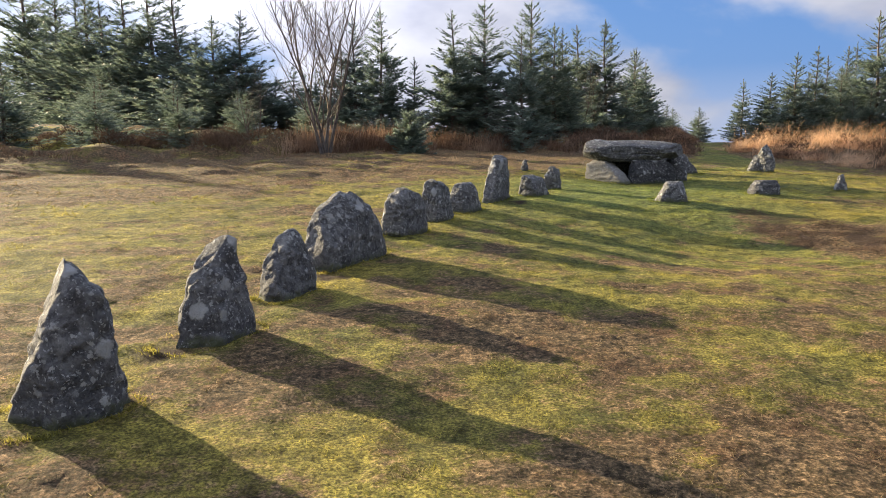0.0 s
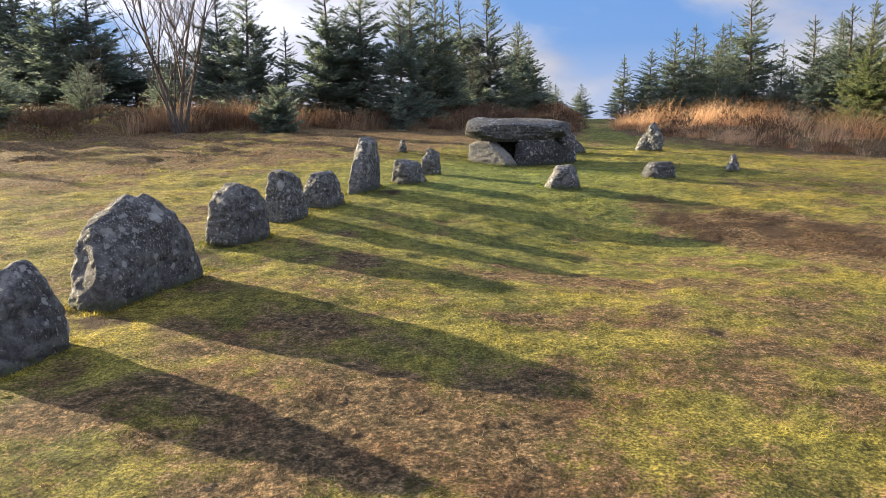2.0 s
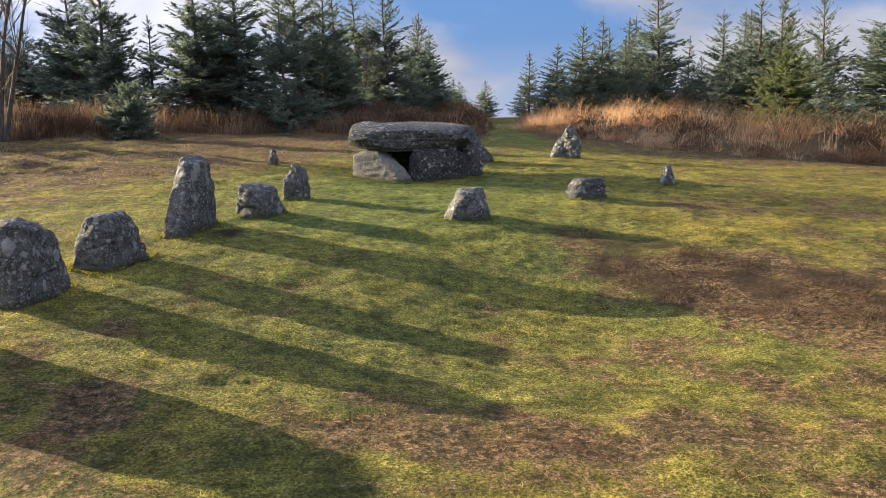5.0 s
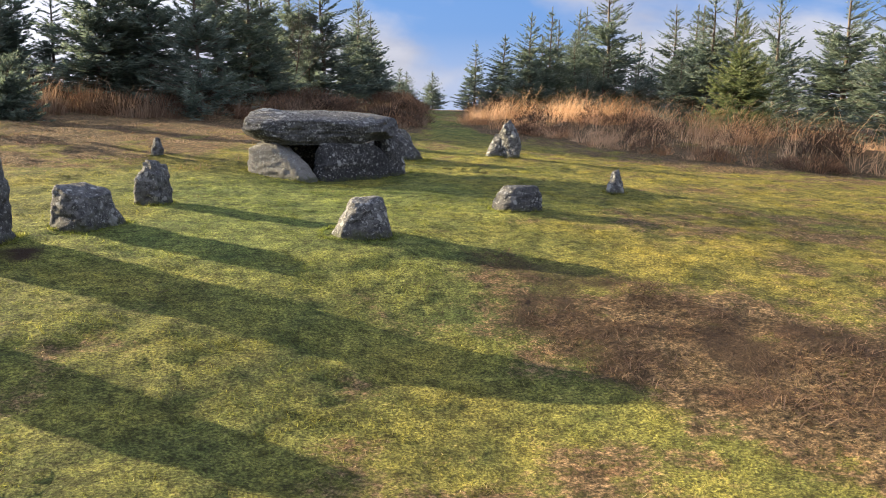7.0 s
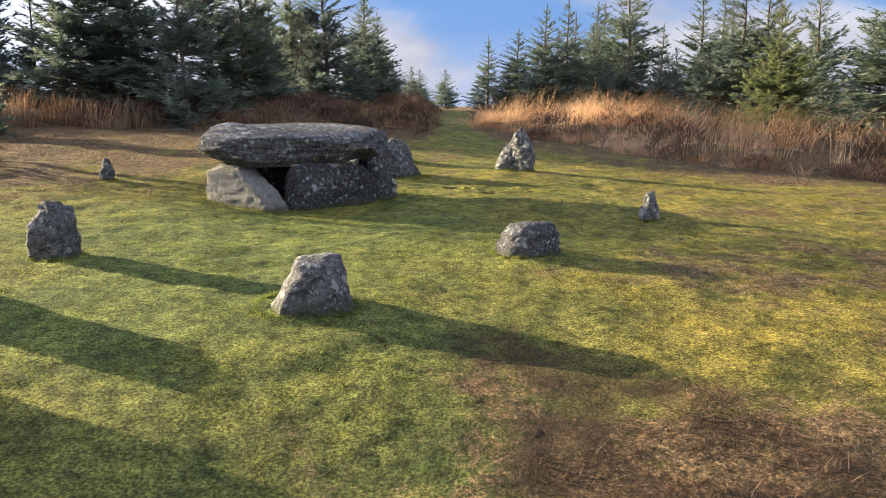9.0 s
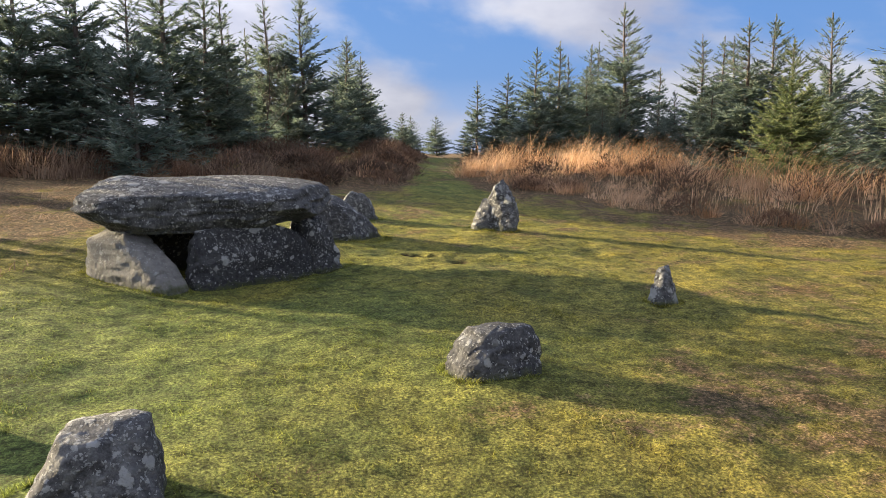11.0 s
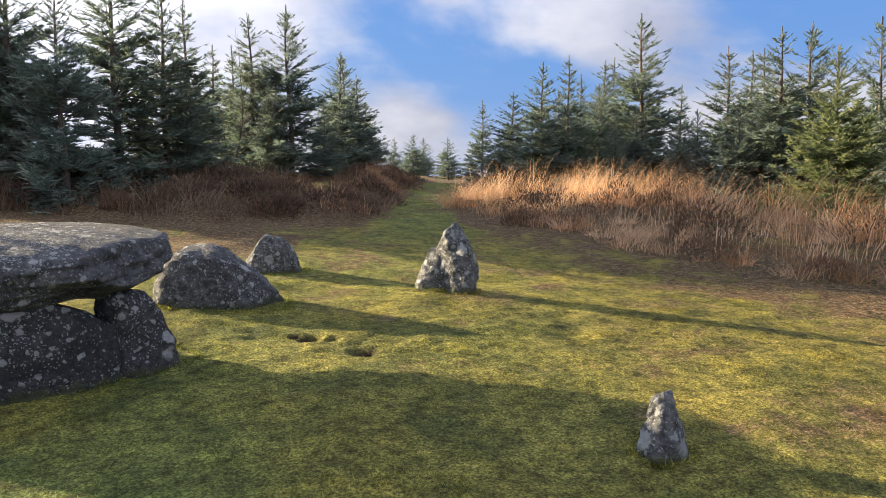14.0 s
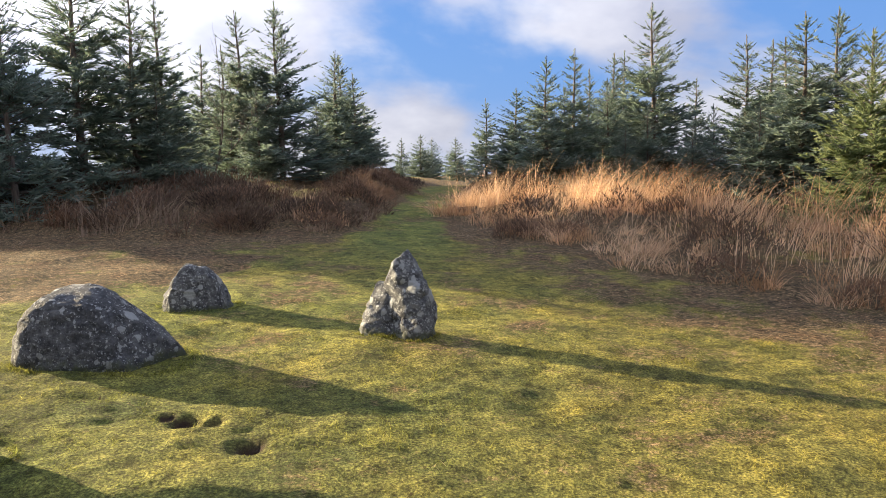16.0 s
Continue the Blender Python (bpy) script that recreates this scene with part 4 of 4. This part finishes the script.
def tussocks(name, label, mat, cx, cy, count, radius, tall, droop, width, seed, category, wind=(0.12, -0.05), grow=1.0, pale=0.0):
    """Clumps of blades at the places (cx, cy)."""
    rng = np.random.RandomState(seed)
    n = len(cx) * count
    ci = np.repeat(np.arange(len(cx)), count)
    size = (0.85 + 0.35 * rng.normal(size=len(cx)) + 0.25 * fbm(flat(cx, cy), 0.6, 2, seed)).clip(0.35, 1.5)[ci] * np.broadcast_to(grow, len(cx))[ci]
    a, d = rng.uniform(0, 6.283, n), np.sqrt(rng.rand(n))
    x, y = cx[ci] + np.cos(a) * d * radius * size, cy[ci] + np.sin(a) * d * radius * size
    h = tall * size * rng.uniform(0.3, 1.2, n) * (1 - 0.25 * d)
    lean = np.stack([np.cos(a) * d + rng.normal(size=n) * 0.6, np.sin(a) * d + rng.normal(size=n) * 0.6], 1) * (h * droop)[:, None] + np.array(wind) * h[:, None]
    base = np.stack([x, y, height(x, y) - 0.02], 1)
    v, f, per = stalks(base, h, lean, width * rng.uniform(0.6, 1.3, n), rng)
    tone = np.clip(pale + 0.45 * rng.rand(n) ** 1.4 + (0.7 * rng.rand(len(cx)) ** 1.4 + 0.45 * fbm(flat(cx, cy), 1.0, 2, seed + 40))[ci], 0, 1)
    ob = new(name, mesh_of(name, v, f, mat, False, tone=np.repeat(tone, per)))
    return tagged(ob, label, category, kind="stuff")


def mounds(name, label, mat, cx, cy, count, radius, tall, twig, width, seed, category):
    """Rounded clumps: short twigs standing out of a dome at each of the places (cx, cy)."""
    rng = np.random.RandomState(seed)
    n = len(cx) * count
    ci = np.repeat(np.arange(len(cx)), count)
    size = rng.uniform(0.55, 1.25, len(cx))[ci]
    a, d = rng.uniform(0, 6.283, n), np.sqrt(rng.rand(n))
    lump = 1 + 0.25 * np.sin(3 * a + ci)
    x, y = cx[ci] + np.cos(a) * d * radius * size * lump, cy[ci] + np.sin(a) * d * radius * size * lump
    z = height(x, y) - 0.03 + tall * size * np.sqrt(np.clip(1 - d**2.4, 0, 1)) * rng.uniform(0.55, 1.0, n)
    h = twig * rng.uniform(0.5, 1.4, n)
    lean = np.stack([np.cos(a) * d, np.sin(a) * d], 1) * h[:, None] * 0.9 + rng.normal(size=(n, 2)) * h[:, None] * 0.5
    v, f, per = stalks(np.stack([x, y, z], 1), h, lean, width * rng.uniform(0.6, 1.4, n), rng, 1)
    tone = np.clip(0.55 * rng.rand(n) ** 1.5 + (0.5 * rng.rand(len(cx)))[ci], 0, 1)
    return tagged(new(name, mesh_of(name, v, f, mat, False, tone=np.repeat(tone, per))), label, category, kind="stuff")


def scatter(n, x0, x1, y0, y1, keep, seed):
    rng = np.random.RandomState(seed)
    x, y = rng.uniform(x0, x1, n), rng.uniform(y0, y1, n)
    ok = rng.rand(n) < keep(x, y)
    return x[ok], y[ok]


def build_growth():
    # tall dry grass on the right bank
    deep = lambda x, y: x + 0.5 * fbm(flat(x, y), 0.7, 2, 31) - bank_edge(y)
    patchy = lambda x, y: fbm(flat(x, y), 0.75, 2, 51)
    x, y = scatter(4600, 9, 30, 13, 44, lambda x, y: step(0.1, 0.9, deep(x, y)) * step(7.0, 4.0, deep(x, y)) * step(0.35, -0.1, patchy(x, y)), 1)
    tussocks("tall_grass", "tall dry straw-coloured moor grass on a bank", STRAW, x, y, 40, 0.20, 0.74, 0.62, 0.0044, 2, "grass", wind=(0.34, -0.08),
             grow=(0.45 + 0.55 * step(0.2, 1.8, deep(x, y))) * (0.92 + 0.6 * fbm(flat(x, y), 1.1, 2, 57)).clip(0.5, 1.25))
    x, y = scatter(1500, 9, 30, 13, 44, lambda x, y: step(0.4, 1.4, deep(x, y)) * step(6.0, 3.0, deep(x, y)), 13)
    tussocks("tall_grass", "sparse pale flowering stalks above the dry grass", STRAW, x, y, 10, 0.3, 0.90, 0.36, 0.0036, 14, "grass", wind=(0.22, -0.05), pale=0.5)
    x, y = scatter(3000, 9, 26, 13, 42, lambda x, y: step(-0.25, 0.15, deep(x, y)) * step(1.3, 0.5, deep(x, y)), 3)
    tussocks("low_grass_fringe", "drooping russet grass tussocks at the bank's foot", STRAW, x, y, 40, 0.26, 0.46, 1.0, 0.0042, 4, "grass")
    x, y = scatter(420, 9, 26, 13, 40, lambda x, y: step(-0.15, 0.25, deep(x, y)) * step(1.7, 0.7, deep(x, y)) * (patchy(x, y) > -0.15), 21)
    mounds("heather", "low russet heather mounds at the grassy bank's foot", RUSSET, x, y, 520, 0.36, 0.26, 0.065, 0.007, 22, "heather")
    x, y = scatter(420, 9, 28, 13, 44, lambda x, y: step(0.5, 1.1, deep(x, y)) * step(6.0, 4.0, deep(x, y)) * (patchy(x, y) > 0.05), 5)
    mounds("heather", "dark brown heather clumps among the dry grass", HEATHER, x, y, 640, 0.55, 0.60, 0.08, 0.008, 6, "heather")
    x, y = scatter(2300, 8, 22, 13, 34, lambda x, y: step(-1.5, -0.5, deep(x, y)) * step(0.5, 0.1, deep(x, y)) * (fbm(flat(x, y), 1.6, 2, 55) > -0.05), 25)
    tussocks("dead_thatch", "flattened mats of bleached dead grass before the bank", DULL, x, y, 26, 0.26, 0.055, 2.6, 0.0046, 26, "grass", wind=(0.5, -0.3), pale=0.15)
    # heath on the left and behind the chamber
    into = lambda x, y: (y + 0.5 * fbm(flat(x, y), 0.6, 2, 37) - heath_edge(x))
    off = lambda x, y: inside_heath(x, y) > 0.06
    x, y = scatter(950, -24, 13, 14, 42, lambda x, y: off(x, y) * step(0.2, 0.9, into(x, y)) * step(8.0, 4.0, into(x, y)), 7)
    mounds("heather", "dark brown heather and dead bracken under spruces", HEATHER, x, y, 480, 0.58, 0.50, 0.08, 0.011, 8, "heather")
    x, y = scatter(150, 3, 12, 24, 36, lambda x, y: off(x, y) * step(0.0, 0.6, into(x, y)) * step(4.0, 2.0, into(x, y)), 27)
    mounds("heather", "russet and dark heather hummocks beside the green path", RUSSET, x, y, 560, 0.50, 0.42, 0.075, 0.009, 28, "heather")
    x, y = scatter(420, 2, 13, 24, 38, lambda x, y: off(x, y) * step(0.2, 0.8, into(x, y)) * step(5.0, 3.0, into(x, y)) * (fbm(flat(x, y), 0.9, 2, 83) > 0.0), 31)
    tussocks("low_grass_fringe", "faded grass tufts among the dark heather", DULL, x, y, 34, 0.20, 0.62, 0.6, 0.006, 32, "grass", wind=(0.2, -0.05), pale=0.1)
    x, y = scatter(1100, -16, 4, 11, 25, lambda x, y: step(1.5, 4.5, (y - 11.2) - 0.95 * (x + 0.3)) * step(0.5, -0.5, into(x, y)) * (fbm(flat(x, y), 0.9, 2, 59) > -0.1), 29)
    tussocks("bleached_grass", "bleached short tufts on rough hummocky ground", DULL, x, y, 30, 0.22, 0.085, 1.7, 0.0055, 30, "grass", wind=(0.2, -0.1), pale=0.25)
    x, y = scatter(2400, -20, 13, 14, 40, lambda x, y: off(x, y) * step(-0.3, 0.3, into(x, y)) * step(2.2, 0.8, into(x, y)), 9)
    tussocks("low_grass_fringe", "russet grass tussocks along the heath's edge", DULL, x, y, 34, 0.28, 0.34, 0.8, 0.007, 10, "grass")
    x, y = scatter(700, -5, 2, 22, 27, lambda x, y: step(0.0, 0.5, into(x, y)) * step(3.5, 2.0, into(x, y)), 11)
    tussocks("tall_grass", "pale tall dry grass beside a leafless tree", DULL, x, y, 36, 0.28, 0.72, 0.3, 0.007, 12, "grass")

    x, y = scatter(9, 7.6, 8.6, 25.8, 26.8, lambda x, y: x > 0, 15)
    tussocks("dry_stalks", "tuft of pale bleached stalks on the heath", STRAW, x, y, 16, 0.16, 0.85, 0.35, 0.006, 16, "grass", pale=0.6)

    # small dead tufts and fallen straws on the lawn
    x, y = scatter(760, -2.5, 12, 1.5, 21, lambda x, y: 0.2 + 0.8 * brownness(x, y) * (x < bank_edge(y) - 1), 17)
    tussocks("dead_tufts", "little dark tufts of dead heather in the turf", HEATHER, x, y, 34, 0.10, 0.045, 1.3, 0.0026, 18, "grass", wind=(0, 0))
    x, y = scatter(2600, -2.5, 9, 1.2, 17, lambda x, y: step(0.45, 0.8, brownness(x, y)) * (1 - scorch(x, y)), 33)
    tussocks("dead_thatch", "bleached straw thatch lying over brown turf", DULL, x, y, 14, 0.10, 0.030, 2.2, 0.0021, 34, "grass", wind=(0, 0), pale=0.1)
    def scorched(x, y):
        return scorch(x, y) * np.clip(0.55 + 0.9 * fbm(flat(x, y), 1.6, 2, 74), 0, 1)
    x, y = scatter(2100, 3.0, 7.5, 7.0, 11.5, scorched, 23)
    tussocks("dead_tufts", "mat of dead dark heather and russet stems in turf", HEATHER, x, y, 30, 0.11, 0.06, 1.5, 0.0032, 24, "grass", wind=(0, 0))
    x, y = scatter(160, -2, 10, 1.5, 18, lambda x, y: x > -9, 19)
    tussocks("fallen_straws", "long bleached straws lying on short turf", DULL, x, y, 1, 0.05, 0.05, 4.5, 0.0022, 20, "grass", wind=(0, 0), pale=0.6)


build_growth()


def build_puddle():
    """A small pool of rain beside the green path."""
    m, node, ramp, mix, maths = material("still_water")
    bsdf = node("ShaderNodeBsdfPrincipled", Base_Color=(0.05, 0.045, 0.035, 1), Roughness=0.04)
    node("ShaderNodeOutputMaterial", Surface=bsdf.outputs[0])
    a = np.linspace(0, 2 * math.pi, 28, endpoint=False)
    r = 1 + 0.25 * np.sin(3 * a + 1) + 0.15 * np.sin(5 * a)
    cx, cy = 11.75, 30.2
    x, y = cx + 0.22 * r * np.cos(a), cy + 0.55 * r * np.sin(a)
    z = float(height(np.array([cx]), np.array([cy]))[0]) + 0.035
    v = np.concatenate([np.stack([x, y, np.full(28, z)], 1), [[cx, cy, z]]])
    f = np.stack([np.arange(28), (np.arange(28) + 1) % 28, np.full(28, 28)], 1)
    tagged(new("puddle", mesh_of("puddle", v, f, m)), "small rain puddle on the grassy path", "puddle")


build_puddle()


def build_lawn():
    """Short blades on the turf, thickest near the way walked."""
    rng = np.random.RandomState(77)
    way_x, way_y = np.array([0.0, 1.0, 3.3, 5.0, 6.7, 8.6]), np.array([0.0, 3.6, 8.0, 10.6, 13.0, 19.0])
    heaps = []
    for n, inner, reach, tall, width in ((430000, 0.0, 4.2, 0.016, 0.0022), (120000, 4.2, 9.0, 0.022, 0.0036), (40000, 9.0, 16, 0.038, 0.008)):
        y = rng.uniform(0.4, 24 if reach > 5 else 20, n)
        x = np.interp(y, way_y, way_x) + rng.choice([-1, 1], n) * rng.uniform(inner, reach, n)
        tuft = fbm(flat(x, y), 7.0, 2, 65)
        keep = (x < bank_edge(y)) & (bare_soil(x, y) < 0.15 + 0.5 * rng.rand(n)) & (tuft > -0.45 + 0.5 * rng.rand(n))
        x, y = x[keep], y[keep]
        b = brownness(x, y)
        h = tall * rng.uniform(0.4, 1.3, len(x)) * (1 - 0.35 * b) * (1 + 0.5 * fbm(flat(x, y), 3.0, 2, 61)) * (1 + 1.1 * tuft[keep]).clip(0.4, 2.0)
        a = rng.uniform(0, 6.283, len(x))
        lay = rng.uniform(0.3, 1.3, len(x)) + 1.4 * b * rng.rand(len(x))
        lean = np.stack([np.cos(a), np.sin(a)], 1) * (h * lay)[:, None]
        base = np.stack([x, y, height(x, y) - 0.004], 1)
        v, f, per = stalks(base, h / np.sqrt(1 + 0.4 * lay), lean, width * rng.uniform(0.6, 1.4, len(x)), rng, 1)
        heaps.append((v, f, b, lushness(x, y), rng.rand(len(x)) * (1.0 if inner == 0 else 0.72), per))
    xs, ys = [], []
    for mid, along, back, length, thick in FEET:
        n = int(900 * (length + thick))
        a, far = rng.uniform(0, 6.283, n), 1.0 + np.abs(rng.normal(size=n)) * 0.10
        u, w = np.sign(np.cos(a)) * np.abs(np.cos(a)) ** 0.6 * length / 2 * far, np.sign(np.sin(a)) * np.abs(np.sin(a)) ** 0.6 * thick / 2 * far
        xs.append(mid.x + along.x * u + back.x * w), ys.append(mid.y + along.y * u + back.y * w)
    x, y = np.concatenate(xs), np.concatenate(ys)
    h = rng.uniform(0.015, 0.042, len(x)) * (1 + 0.5 * fbm(flat(x, y), 4.0, 2, 63))
    lean = rng.normal(size=(len(x), 2)) * (h * 0.6)[:, None]
    v, f, per = stalks(np.stack([x, y, height(x, y) - 0.01], 1), h, lean, rng.uniform(0.0018, 0.0035, len(x)), rng, 2)
    heaps.append((v, f, np.clip(brownness(x, y) - 0.45, 0, 1), lushness(x, y), rng.rand(len(x)), per))
    o, vs, fs, bs, ls, ts = 0, [], [], [], [], []
    for v, f, b, l, t, per in heaps:
        vs.append(v), fs.append(f + o), bs.append(np.repeat(b, per)), ls.append(np.repeat(l, per)), ts.append(np.repeat(t, per))
        o += len(v)
    me = mesh_of("lawn_grass", np.concatenate(vs), np.concatenate(fs), BLADE, False, brown=np.concatenate(bs), lush=np.concatenate(ls), tone=np.concatenate(ts))
    tagged(new("lawn_grass", me), "short mossy green and straw grass blades", "grass", kind="stuff")


build_lawn()
